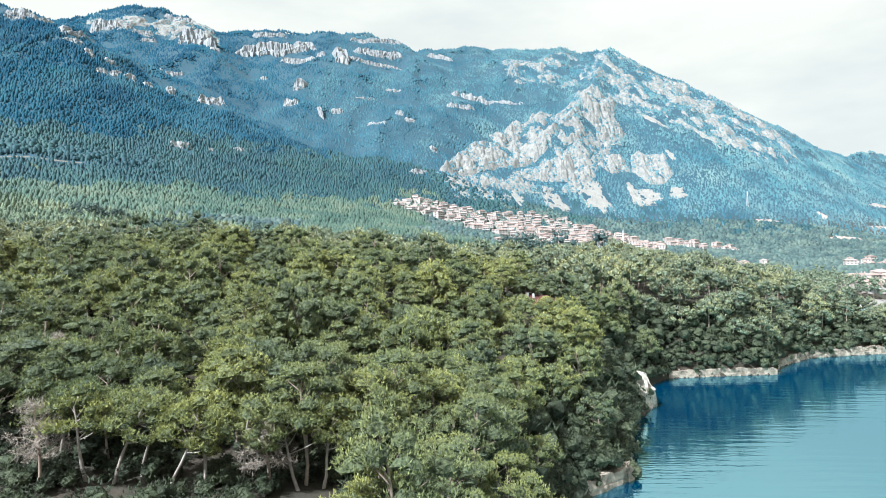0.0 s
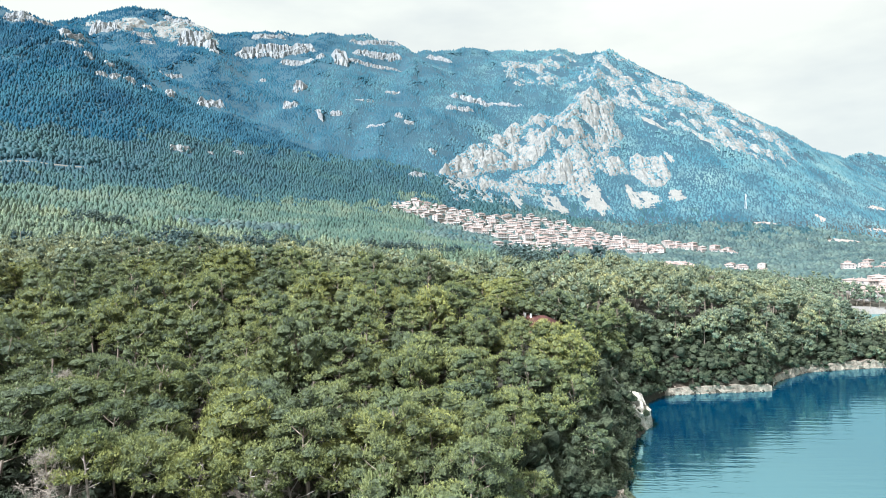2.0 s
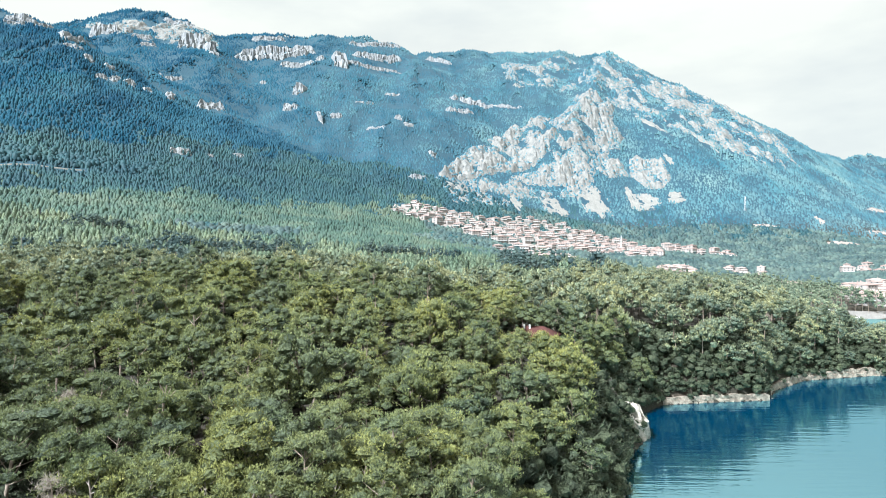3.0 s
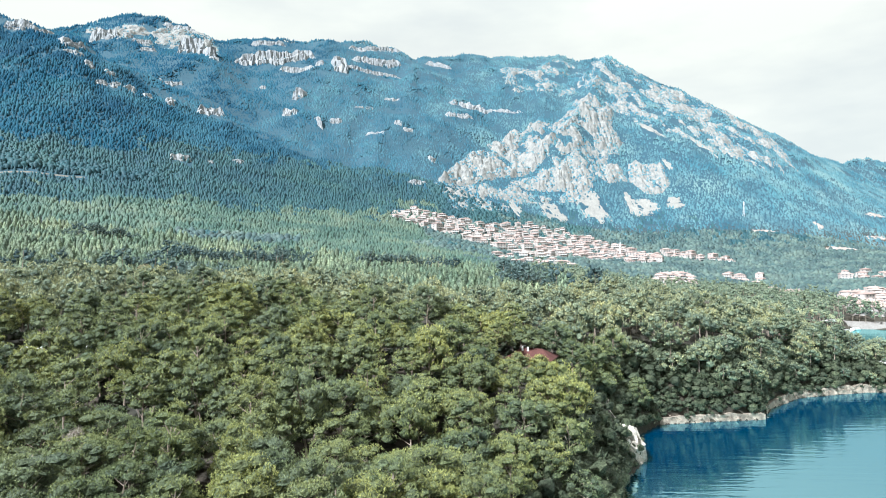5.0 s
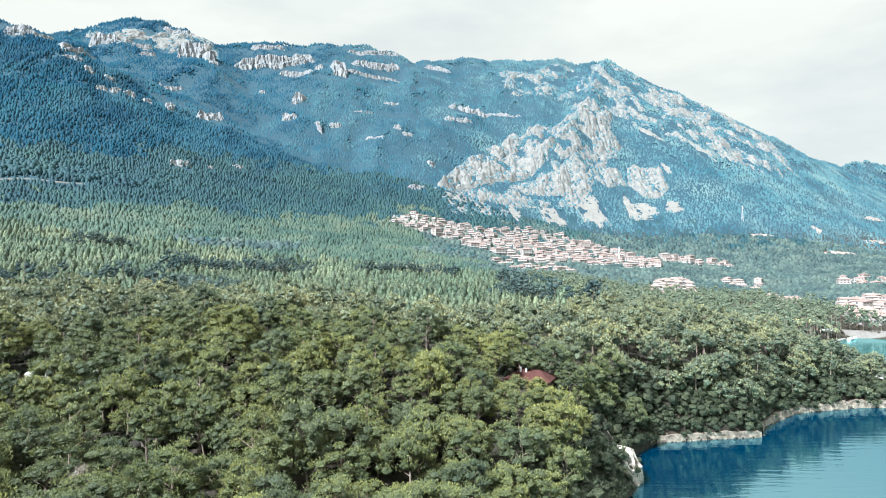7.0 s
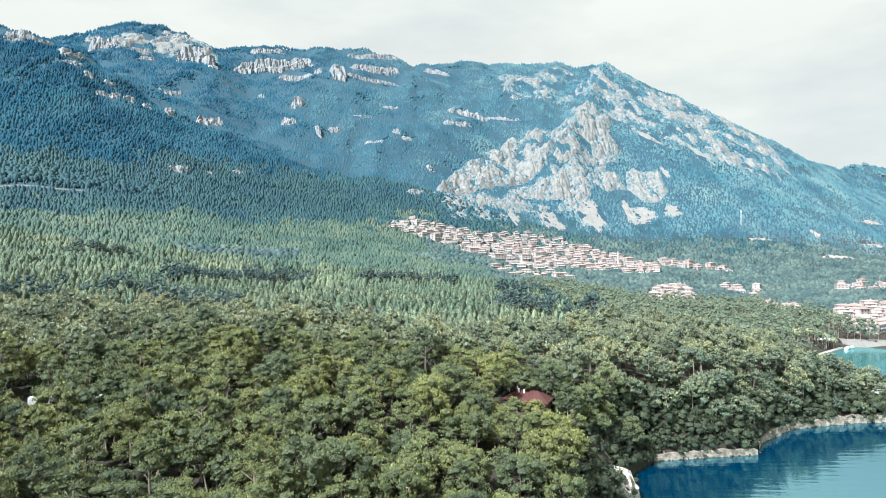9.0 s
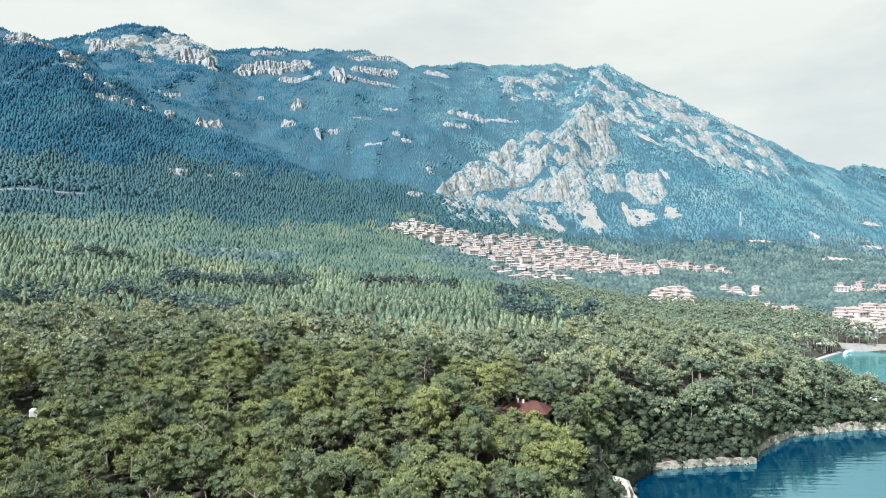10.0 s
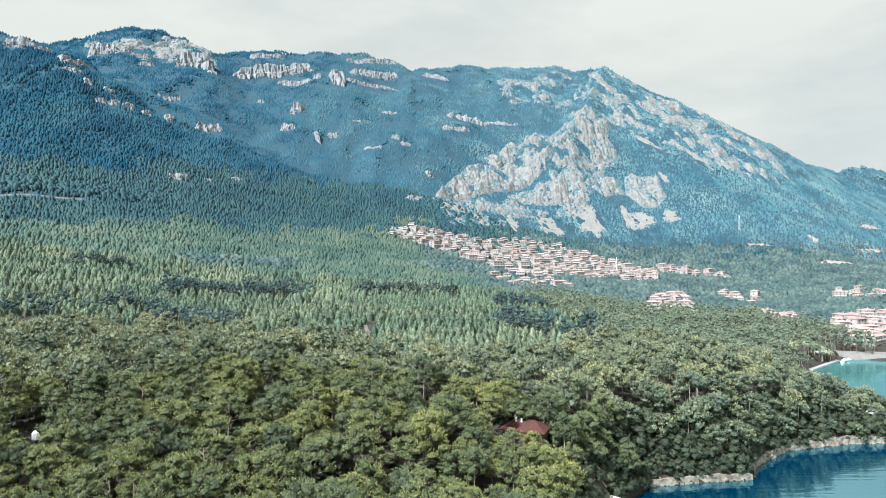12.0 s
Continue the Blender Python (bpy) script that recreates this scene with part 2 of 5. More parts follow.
DARK_WOOD = solid("dark_timber", [(0.3, (0.10, 0.06, 0.04)), (0.7, (0.17, 0.11, 0.07))], 0.8, 0.8, fine=4.0)
GLASS = solid("window_glass", [(0.3, (0.05, 0.06, 0.07)), (0.7, (0.09, 0.10, 0.11))], 0.5, 0.15)
WHITE = solid("white_paint", [(0.3, (0.52, 0.52, 0.51)), (0.7, (0.62, 0.62, 0.61))], 0.6, 0.5)
CONCRETE = solid("concrete", [(0.3, (0.24, 0.235, 0.225)), (0.7, (0.33, 0.325, 0.31))], 0.5, 0.9, fine=3.0)
GREY_METAL = solid("galvanised_steel", [(0.3, (0.45, 0.46, 0.48)), (0.7, (0.62, 0.63, 0.65))], 1.0, 0.5, 0.4)

WATER, n, l, out = shader("sea_water")
p = n.new("ShaderNodeBsdfPrincipled")
split = n.new("ShaderNodeSeparateXYZ")  # sandy shallows show through in the bay to the north
l.new(n.new("ShaderNodeNewGeometry").outputs["Position"], split.inputs[0])
span = n.new("ShaderNodeMapRange")
span.inputs[1].default_value, span.inputs[2].default_value = 285, 400
l.new(split.outputs[1], span.inputs[0])
shoal = n.new("ShaderNodeMixRGB")
shoal.inputs[2].default_value = (0.05, 0.12, 0.122, 1)
l.new(span.outputs[0], shoal.inputs[0])
l.new(shoal.outputs[0], p.inputs["Base Color"])
l.new(ramp(n, l, noise_node(n, l, 0.012, 3, 0.5), [(0.35, (0.0004, 0.017, 0.050)), (0.65, (0.0008, 0.027, 0.062))]), shoal.inputs[1])
p.inputs["Roughness"].default_value, p.inputs["IOR"].default_value, p.inputs["Specular IOR Level"].default_value = 0.03, 5.6, 0.5
p.inputs["Specular Tint"].default_value = (0.57, 0.97, 1.0, 1)
swell = noise_node(n, l, 0.5, 2, 0.5, (0.12, 1.0, 1))
chop = noise_node(n, l, 1.4, 2, 0.5, (0.4, 1.0, 1))
l.new(relief(n, l, mixed(n, l, "MIX", 0.25, swell, chop), 0.16, 0.6), p.inputs["Normal"])
l.new(p.outputs[0], out.inputs[0])


# ---- helpers ----
def mesh(name, verts, faces, mats, index=None, smooth=False):
    me = bpy.data.meshes.new(name)
    me.from_pydata(np.asarray(verts, float), [], faces if isinstance(faces, list) else faces.tolist())
    for m in mats if isinstance(mats, (list, tuple)) else [mats]:
        me.materials.append(m)
    if index is not None:
        me.polygons.foreach_set("material_index", np.asarray(index, np.int32))
    if smooth:
        me.polygons.foreach_set("use_smooth", np.ones(len(me.polygons), bool))
    me.update()
    return me


def part(name, me, parent, label="", at=None):
    ob = new(name, me)
    ob.parent = parent
    if at is not None:
        ob.matrix_basis = at
    if label:
        tagged(ob, label)
    return ob


def solid_mesh(name, bm, material, smooth=False):
    me = bpy.data.meshes.new(name)
    bmesh.ops.recalc_face_normals(bm, faces=bm.faces)
    bm.to_mesh(me)
    bm.free()
    me.materials.append(material)
    if smooth:
        for f in me.polygons:
            f.use_smooth = True
    return me


def box(bm, x0, x1, y0, y1, z0, z1, bevel=0.0):
    made = bmesh.ops.create_cube(bm, size=1.0, matrix=Matrix.Translation(((x0 + x1) / 2, (y0 + y1) / 2, (z0 + z1) / 2)) @ Matrix.Diagonal((x1 - x0, y1 - y0, z1 - z0, 1)))
    if bevel:
        edges = {e for v in made["verts"] for e in v.link_edges}
        bmesh.ops.bevel(bm, geom=list(edges), offset=bevel, segments=1, affect="EDGES")


def ground_at(x, y):
    return float(height(np.array([x]), np.array([y]))[0])


# ---- land forms ----
def lattice(ix, iy, seed):
    h = np.sin(ix * 127.1 + iy * 311.7 + seed * 74.7) * 43758.5453
    return h - np.floor(h)


def value_noise(x, y, seed=0):
    ix, iy = np.floor(x), np.floor(y)
    fx, fy = x - ix, y - iy
    fx, fy = fx * fx * (3 - 2 * fx), fy * fy * (3 - 2 * fy)
    a = lattice(ix, iy, seed) * (1 - fx) + lattice(ix + 1, iy, seed) * fx
    b = lattice(ix, iy + 1, seed) * (1 - fx) + lattice(ix + 1, iy + 1, seed) * fx
    return (a * (1 - fy) + b * fy) * 2 - 1


def fbm(x, y, seed=0, octaves=4):
    total, amp = 0.0, 1.0
    for k in range(octaves):
        total = total + amp * value_noise(x * 2 ** k, y * 2 ** k, seed + k * 3)
        amp *= 0.5
    return total


def cells(x, y, seed=0):
    """Distance to the nearest of scattered points, and that point's random number."""
    ix, iy = np.floor(x), np.floor(y)
    best, number = np.full(np.shape(x), 9.0), np.zeros(np.shape(x))
    for ox in (-1, 0, 1):
        for oy in (-1, 0, 1):
            cx, cy = ix + ox, iy + oy
            d = np.hypot(cx + lattice(cx, cy, seed) - x, cy + lattice(cx, cy, seed + 5) - y)
            near = d < best
            best, number = np.where(near, d, best), np.where(near, lattice(cx, cy, seed + 9), number)
    return best, number


# the waterline, from behind the start round the headland to the town's beach; the sea lies to its right
SHORE = [(-900, -4600), (-60, -400), (5, 0), (14, 60), (22, 104), (33, 113), (38, 128), (43, 146), (53, 163), (57, 186),
         (72, 203), (94, 207), (109, 209), (120, 224), (140, 241), (171, 250), (205, 251), (226, 258), (228, 276),
         (213, 298), (211, 335), (224, 380), (252, 415), (288, 448), (304, 458), (334, 451), (430, 436), (620, 425), (1000, 470), (4600, 900)]
SEA = SHORE + [(4600, -4600)]


def inside(x, y, poly):
    odd = np.zeros(np.shape(x), bool)
    for (ax, ay), (bx, by) in zip(poly, poly[1:] + poly[:1]):
        if ay != by:
            odd ^= ((ay > y) != (by > y)) & (x < (bx - ax) * (y - ay) / (by - ay) + ax)
    return odd


def line_distance(x, y, line):
    best, where = np.full(np.shape(x), 1e9), np.zeros(np.shape(x))
    for k in range(len(line) - 1):
        (ax, ay), (bx, by) = line[k][:2], line[k + 1][:2]
        t = np.clip(((x - ax) * (bx - ax) + (y - ay) * (by - ay)) / ((bx - ax) ** 2 + (by - ay) ** 2), 0, 1)
        d = np.hypot(x - ax - t * (bx - ax), y - ay - t * (by - ay))
        near = d < best
        best, where = np.where(near, d, best), np.where(near, k + t, where)
    return best, where


# gentle land: heights at crossings of a coarse grid, metres
EAST = [-400, -200, -60, 60, 130, 200, 400]
NORTH = [0, 100, 180, 260, 340, 450, 600, 850, 1150]
GENTLE = np.array([
    [24, 20, 12, 6, 4, 4, 4],
    [32, 27, 18, 9, 6, 5, 5],
    [36, 34, 32, 21, 15, 8, 8],
    [40, 36, 33, 28, 21, 8, 8],
    [46, 40, 35, 34, 23, 8, 8],
    [58, 44, 36, 34, 20, 8, 8],
    [80, 52, 44, 34, 25, 14, 8],
    [125, 88, 72, 52, 44, 36, 14],
    [230, 160, 118, 98, 88, 78, 50]], float)

# crests of the mountains: east, north, height
SPUR = [(-2600, 900, 760), (-1500, 1180, 650), (-861, 1230, 512), (-740, 1230, 488), (-641, 1230, 424), (-531, 1230, 374), (-418, 1220, 322), (-246, 1230, 232), (-94, 1250, 150)]
CREST = [(-3600, 1500, 800), (-934, 1650, 640), (-860, 1700, 690), (-780, 1700, 692), (-690, 1700, 676), (-610, 1690, 622), (-499, 1780, 660), (-296, 1800, 664), (-150, 1860, 654), (-110, 1890, 638), (28, 1950, 655), (207, 2000, 690),
         (516, 1950, 640), (690, 1950, 576), (899, 1950, 478), (1043, 1960, 396), (1305, 2100, 372), (1680, 2400, 396), (3600, 2700, 420)]
BUTTRESS = [(516, 1950, 650), (431, 1750, 530), (345, 1540, 400), (280, 1440, 330), (230, 1400, 300)]


def raised(x, y, crest, slope):
    best = np.full(np.shape(x), -1e9)
    for (ax, ay, az), (bx, by, bz) in zip(crest, crest[1:]):
        t = np.clip(((x - ax) * (bx - ax) + (y - ay) * (by - ay)) / ((bx - ax) ** 2 + (by - ay) ** 2), 0, 1)
        d = np.hypot(x - ax - t * (bx - ax), y - ay - t * (by - ay))
        best = np.maximum(best, az + t * (bz - az) - slope * d - 0.00008 * d * d)
    return best


def height(x, y):
    """The height of the ground, metres above the sea."""
    x, y = np.asarray(x, float), np.asarray(y, float)
    cx, cy = np.clip(x, EAST[0], EAST[-1] - 0.01), np.clip(y, NORTH[0], NORTH[-1] - 0.01)
    i, j = np.searchsorted(EAST, cx, "right") - 1, np.searchsorted(NORTH, cy, "right") - 1
    ea, na = np.array(EAST, float), np.array(NORTH, float)
    fx, fy = (cx - ea[i]) / (ea[i + 1] - ea[i]), (cy - na[j]) / (na[j + 1] - na[j])
    low = GENTLE[j, i] * (1 - fx) + GENTLE[j, i + 1] * fx
    high = GENTLE[j + 1, i] * (1 - fx) + GENTLE[j + 1, i + 1] * fx
    z = low * (1 - fy) + high * fy
    z = z + 0.16 * np.clip(-400 - x, 0, 900) * np.clip(y / 600, 0, 1) + 0.12 * np.clip(y - 1150, 0, 300)
    z = z + 1.2 * fbm(x / 38, y / 38, 5, 3) + np.clip(y - 350, 0, 500) / 500 * 5 * fbm(x / 120, y / 120, 8, 3)
    peaks = np.stack([z / 22, raised(x, y, SPUR, 0.64) / 22, raised(x, y, CREST, 0.66) / 22, raised(x, y, BUTTRESS, 1.15) / 22])
    top = peaks.max(0)
    z = 22 * (top + np.log(np.exp(peaks - top).sum(0)))
    rise = np.clip((z - 120) / 200, 0, 1)
    gully = 1 - np.abs(fbm(x / 190 + 0.6 * fbm(x / 300, y / 300, 3, 2), y / 420, 21, 4))
    z = z + rise * (26 * (gully - 0.75) + 5 * fbm(x / 45, y / 45, 33, 3))
    d, _ = line_distance(x, y, SHORE)
    sea = inside(x, y, SEA)
    z = np.where(sea, -np.minimum(0.5 + d * 0.35, 9.0), 0.5 + z * (1 - np.exp(-d / 11)))
    return z


# ---- ground and water ----
def build_ground():
    front = np.linspace(-50, 50, 250)
    rest = np.linspace(52, 308, 70)[1:-1]
    turn = np.radians(np.concatenate([front, rest]))
    rad = np.concatenate([np.linspace(30, 90, 22, endpoint=False), np.linspace(90, 320, 130, endpoint=False), np.exp(np.linspace(math.log(320), math.log(4700), 120))])
    x, y = np.outer(rad, np.sin(turn)), np.outer(rad, np.cos(turn))
    z = height(x.ravel(), y.ravel())
    verts = np.concatenate([np.column_stack([x.ravel(), y.ravel(), z]), [[0, 0, ground_at(-4, 0)]]])
    rows, cols = x.shape
    a = np.arange(rows * cols).reshape(rows, cols)
    b = np.roll(a, -1, 1)
    quads = np.stack([a[:-1], b[:-1], b[1:], a[1:]], -1).reshape(-1, 4)[:, ::-1]
    fan = [[rows * cols, int(a[0, k]), int(b[0, k])][::-1] for k in range(cols)]
    return tagged(new("ground", mesh("ground", verts, quads.tolist() + fan, EARTH, smooth=True)), "reddish earth and leaf litter darkened for shade under the woods, tinted haze blue up the mountains", "ground", kind="structure")


build_ground()
w = 4650.0
tagged(new("water", mesh("water", [(-1000, -w, 0), (w, -w, 0), (w, 1000, 0), (-1000, 1000, 0)], [[0, 1, 2, 3]], WATER)), "calm blue-green sea with fine ripples", "sea", kind="structure")


# ---- rock faces ----
rng = np.random.default_rng(7)
LEDGES = []  # east, north and height over the foot of plants on the cliffs
CLEARED = []  # east, north, radius: where no tree stands


def downhill(x, y):
    gx = ground_at(x + 8, y) - ground_at(x - 8, y)
    gy = ground_at(x, y + 8) - ground_at(x, y - 8)
    g = math.hypot(gx, gy) or 1.0
    return -gx / g, -gy / g


def crag(name, label, x, y, width, face, material, seed, group="", peaks=0.45, facing=None, floor=-99.0, grooves=0.13):
    """A rock face across the slope: beds of upright blocks set back one above another, back let into the hill."""
    fx, fy = facing or downhill(x, y)
    tx, ty = -fy, fx
    nu, nv = int(np.clip(width / 1.1, 16, 150)), 19
    u, v = np.meshgrid(np.linspace(-1, 1, nu), np.linspace(0, 1, nv))
    along = u * width / 2 + 0.06 * face * fbm(v * 3, u * 2 + seed, seed, 2)
    ends = np.clip((1 - np.abs(u)) * (4 + 2 * value_noise(u * 2 + seed, 0 * u, seed)), 0, 1) ** 0.8
    wide = 0.3 * face + 2.5
    crown = face * (1 - peaks + peaks * (0.5 + 0.75 * fbm(along / wide, seed * 3.1 + 0 * u, seed, 4))) * ends
    front = np.clip(v / 0.8, 0, 1)
    back = np.clip((v - 0.8) / 0.2, 0, 1)
    beds = max(2, round(face / 16))
    level = np.clip(front * beds + 0.5 * fbm(along / (face + 6), 0 * u, seed + 9, 3), 0, beds - 0.01)
    bed = np.floor(level)
    rib = np.abs(fbm(along / wide + 0.3 * bed, 0.6 * front, seed + 5, 4)) ** 0.8
    crack = value_noise(along / (0.3 * wide), 1.5 * front + bed, seed + 6)
    out = face * grooves * (1.0 - 2.2 * rib + 0.35 * crack + 0.3 * fbm(along / 2.5, v * 6, seed + 7, 2)) - face * 0.26 * bed / beds - face * 0.06 * front
    out = out * (0.35 + ends) + face * 0.16 * (1 - front) - back * (face * 1.1 + 3) - 0.10 * face * u * u
    if face >= 9:
        for k in np.random.default_rng(seed).integers(0, nu * nv, int(width * face / 28)):
            row, col = divmod(int(k), nu)
            if 2 < row < nv - 4 and bed[row, col] != bed[row - 1, col]:
                LEDGES.append((x + tx * along[row, col] + fx * out[row, col], y + ty * along[row, col] + fy * out[row, col], crown[row, col] * front[row, col] ** 1.1))
    px, py = x + tx * along + fx * out, y + ty * along + fy * out
    base = height(x + tx * along + fx * face * 0.05, y + ty * along + fy * face * 0.05) - 2.5
    base = np.maximum(base, floor) - np.where(v == 0, face * 0.25, 0)
    pz = base + (crown + 2.5) * front ** 1.1 * (1 - 0.15 * back) + face * 0.02 * fbm(along / 3.0, v * 7, seed + 2, 2)
    verts = np.column_stack([px.ravel(), py.ravel(), pz.ravel()])
    a = np.arange(nu * nv).reshape(nv, nu)
    quads = np.stack([a[:-1, :-1], a[:-1, 1:], a[1:, 1:], a[1:, :-1]], -1).reshape(-1, 4)[:, ::-1]
    CLEARED.append((x + fx * face * 0.25, y + fy * face * 0.25, width * 0.44, face * 0.25 + 1.8))
    return tagged(new(name, mesh(name, verts, quads, material)), label, "rock face", group)


def patch(name, label, x, y, width, run, material, seed, category="scree", skew=0.0, lift=0.7, group="", way=None):
    """A ragged sheet of loose stones lying on the slope, wider at its foot."""
    fx, fy = way or downhill(x, y)
    tx, ty = -fy, fx
    nu, nv = 36, 34
    u, v = np.meshgrid(np.linspace(-1, 1, nu), np.linspace(-1, 1, nv))
    rag = 1.0 * fbm(u * 2.8 + seed, v * 2.8, seed, 4)
    keep = 1.0 - np.abs(u) ** 2 / (0.35 + 0.65 * (0.5 + 0.5 * v)) - np.abs(v) ** 3 + rag > 0.12
    px = x + tx * (u * width / 2 + skew * v * run) + fx * v * run / 2
    py = y + ty * (u * width / 2 + skew * v * run) + fy * v * run / 2
    pz = height(px, py) + lift + 0.5 * fbm(px / 3, py / 3, seed, 2)
    pz = np.where(keep, pz, pz - lift - 3.5)
    a = np.arange(nu * nv).reshape(nv, nu)
    quads = np.stack([a[:-1, :-1], a[:-1, 1:], a[1:, 1:], a[1:, :-1]], -1).reshape(-1, 4)[:, ::-1]
    quads = quads[keep.ravel()[quads].any(1)]
    CLEARED.append((x, y, width * 0.42, run * 0.45) if way is None else (x, y, max(width, abs(fx) * run) * 0.42, max(width, abs(fy) * run) * 0.42))
    return tagged(new(name, mesh(name, np.column_stack([px.ravel(), py.ravel(), pz.ravel()]), quads, material, smooth=True)), label, category, group)


def rock_lift(x, y, poly, amp, seed, wide, long, rim, cover):
    """How far a rock field stands out of the slope: rounded crag heads, clefts between them, bare patches among bushes."""
    d, _ = line_distance(x, y, poly + poly[:1])
    s = np.where(inside(x, y, poly), np.clip(d / rim, 0, 1), -np.clip(d / 12, 0, 1)) + 0.3 * fbm(x / 24, y / 34, seed + 4, 3)
    warp = 0.55 * fbm(x / 60, y / 80, seed + 7, 3)
    near, number = cells(x / wide + warp, y / long + 0.7 * warp, seed)
    head = np.clip(1.12 - near / 0.72, 0, 1) ** 0.75 * (0.4 + 0.6 * number)
    near, number = cells(x / (wide * 0.34) + warp, y / (long * 0.4), seed + 11)
    knob = np.clip(1 - near / 0.75, 0, 1) * (0.4 + 0.6 * number)
    bare = np.clip(2.2 * (fbm(x / 46, y / 60, seed + 31, 3) + cover), -1, 0)
    return np.clip(s, -1, 0) * amp * 0.5 + np.clip(s, 0, 1) * amp * (head + 0.34 * knob + 0.10 * fbm(x / 5, y / 7, seed + 15, 2) - 0.2 + 0.75 * bare)


def rock_sheet(name, label, poly, material, amp, seed, wide=24, long=38, step=2.6, group="", rim=12, cover=0.3, heads=True):
    xs, ys = [q[0] for q in poly], [q[1] for q in poly]
    x, y = np.meshgrid(np.arange(min(xs) - 12, max(xs) + 12, step), np.arange(min(ys) - 12, max(ys) + 12, step * 1.15))
    lift = rock_lift(x, y, poly, amp, seed, wide, long, rim, cover)
    z = height(x, y) + np.maximum(lift, -6)
    rows, cols = x.shape
    a = np.arange(rows * cols).reshape(rows, cols)
    quads = np.stack([a[:-1, :-1], a[:-1, 1:], a[1:, 1:], a[1:, :-1]], -1).reshape(-1, 4)
    quads = quads[(lift.ravel()[quads] > -4).any(1)]
    ids, flat = np.unique(quads, return_inverse=True)
    verts = np.column_stack([x.ravel(), y.ravel(), z.ravel()])[ids]
    ROCKY.append((poly, amp, seed, wide, long, rim, cover))
    flat = flat.reshape(-1, 4)
    if not heads:
        return tagged(new(name, mesh(name, verts, flat, material)), label, "rock face", group)
    ob = tagged(new(name), label, "rock face", group)  # one part for each crag head
    warp = 0.55 * fbm(verts[:, 0] / 60, verts[:, 1] / 80, seed + 7, 3)
    number = cells(verts[:, 0] / wide + warp, verts[:, 1] / long + 0.7 * warp, seed)[1]
    owner = np.round(number[flat[:, 0]], 6)
    loose = []
    for key in np.unique(owner):
        piece = flat[owner == key]
        tie = np.arange(len(verts))
        while True:  # corners that hang together share one number
            least = tie[piece].min(1)
            old = tie.copy()
            np.minimum.at(tie, piece.ravel(), np.repeat(least, 4))
            if (tie == old).all():
                break
        for root in np.unique(tie[piece[:, 0]]):
            block = piece[tie[piece[:, 0]] == root]
            if len(block) < 25:
                loose.append(block)
                continue
            ids, own = np.unique(block, return_inverse=True)
            part("crag", mesh("crag", verts[ids], own.reshape(-1, 4), material), ob)
    if loose:
        ids, own = np.unique(np.concatenate(loose), return_inverse=True)
        tagged(part("rubble", mesh("rubble", verts[ids], own.reshape(-1, 4), material), ob), "small loose rocks between the crags", kind="stuff")
    return ob


ROCKY = []
MASSIF_EDGE = [(-15, 1183), (19, 1275), (60, 1352), (101, 1431), (173, 1538), (205, 1520), (232, 1550), (276, 1540), (317, 1579), (349, 1663), (382, 1669), (411, 1599), (439, 1596), (414, 1540), (441, 1498), (405, 1450),
               (345, 1420), (285, 1385), (230, 1360), (165, 1322), (89, 1263), (52, 1224)]
LOWER_CRAGS = [[(187, 1280), (200, 1330), (253, 1343), (275, 1374), (294, 1367), (310, 1310), (297, 1290), (242, 1284)],
               [(402, 1345), (415, 1412), (450, 1418), (487, 1395), (484, 1335), (456, 1304), (425, 1304)],
               [(325, 1345), (352, 1392), (398, 1392), (396, 1345), (350, 1325)]]
SHOULDER_EDGE = [(400, 1660), (395, 1742), (440, 1850), (469, 1930), (560, 1925), (680, 1905), (789, 1855), (880, 1850), (930, 1714), (850, 1516), (800, 1470), (730, 1425), (674, 1443), (618, 1462), (569, 1507), (512, 1537), (461, 1599)]
DOME_EDGE = [(-885, 1572), (-904, 1645), (-763, 1600), (-680, 1680), (-592, 1675), (-545, 1549), (-622, 1556), (-699, 1506), (-761, 1490)]
rock_sheet("rock_massif", "jagged pale limestone crags with clefts and bushes above the village", MASSIF_EDGE, ROCK, 20, 3, 26, 44, 2.3, "crags of the massif", 10, 0.42)
for k, edge in enumerate(LOWER_CRAGS):
    rock_sheet("rock_massif", "grooved pale limestone crag above the scree fans", edge, ROCK, 18, 23 + 20 * k, 22, 60, 2.1, "crags of the massif", 9, 0.6)
for k, edge in enumerate(([(151, 1300), (280, 1385), (407, 1490), (405, 1434), (330, 1350), (300, 1271), (194, 1239), (103, 1222)], [(-12, 1188), (83, 1248), (173, 1249), (132, 1184), (24, 1114)])):
    rock_sheet("rubble_slope", "grey rubble and bushes between the crags of the massif", edge, ROCK, 6, 108, 15, 22, 2.6, "rubble below the crags", 14, 0.0, False)
rock_sheet("rock_shoulder", "bare grey limestone shoulder streaked with bushes", SHOULDER_EDGE, ROCK, 12, 8, 26, 52, 3.2, "", 24, 0.12)
rock_sheet("summit_slabs", "grey limestone slabs among scrub below the summit", [(180, 1745), (170, 1840), (260, 1900), (400, 1930), (420, 1830), (390, 1730), (300, 1700)], ROCK, 7, 45, 17, 26, 3.2, "", 30, -0.12)
rock_sheet("dome_cliff", "broken grey cliff below the rounded summit", DOME_EDGE, ROCK, 14, 14, 30, 34, 3.0, "", 20, 0.05)

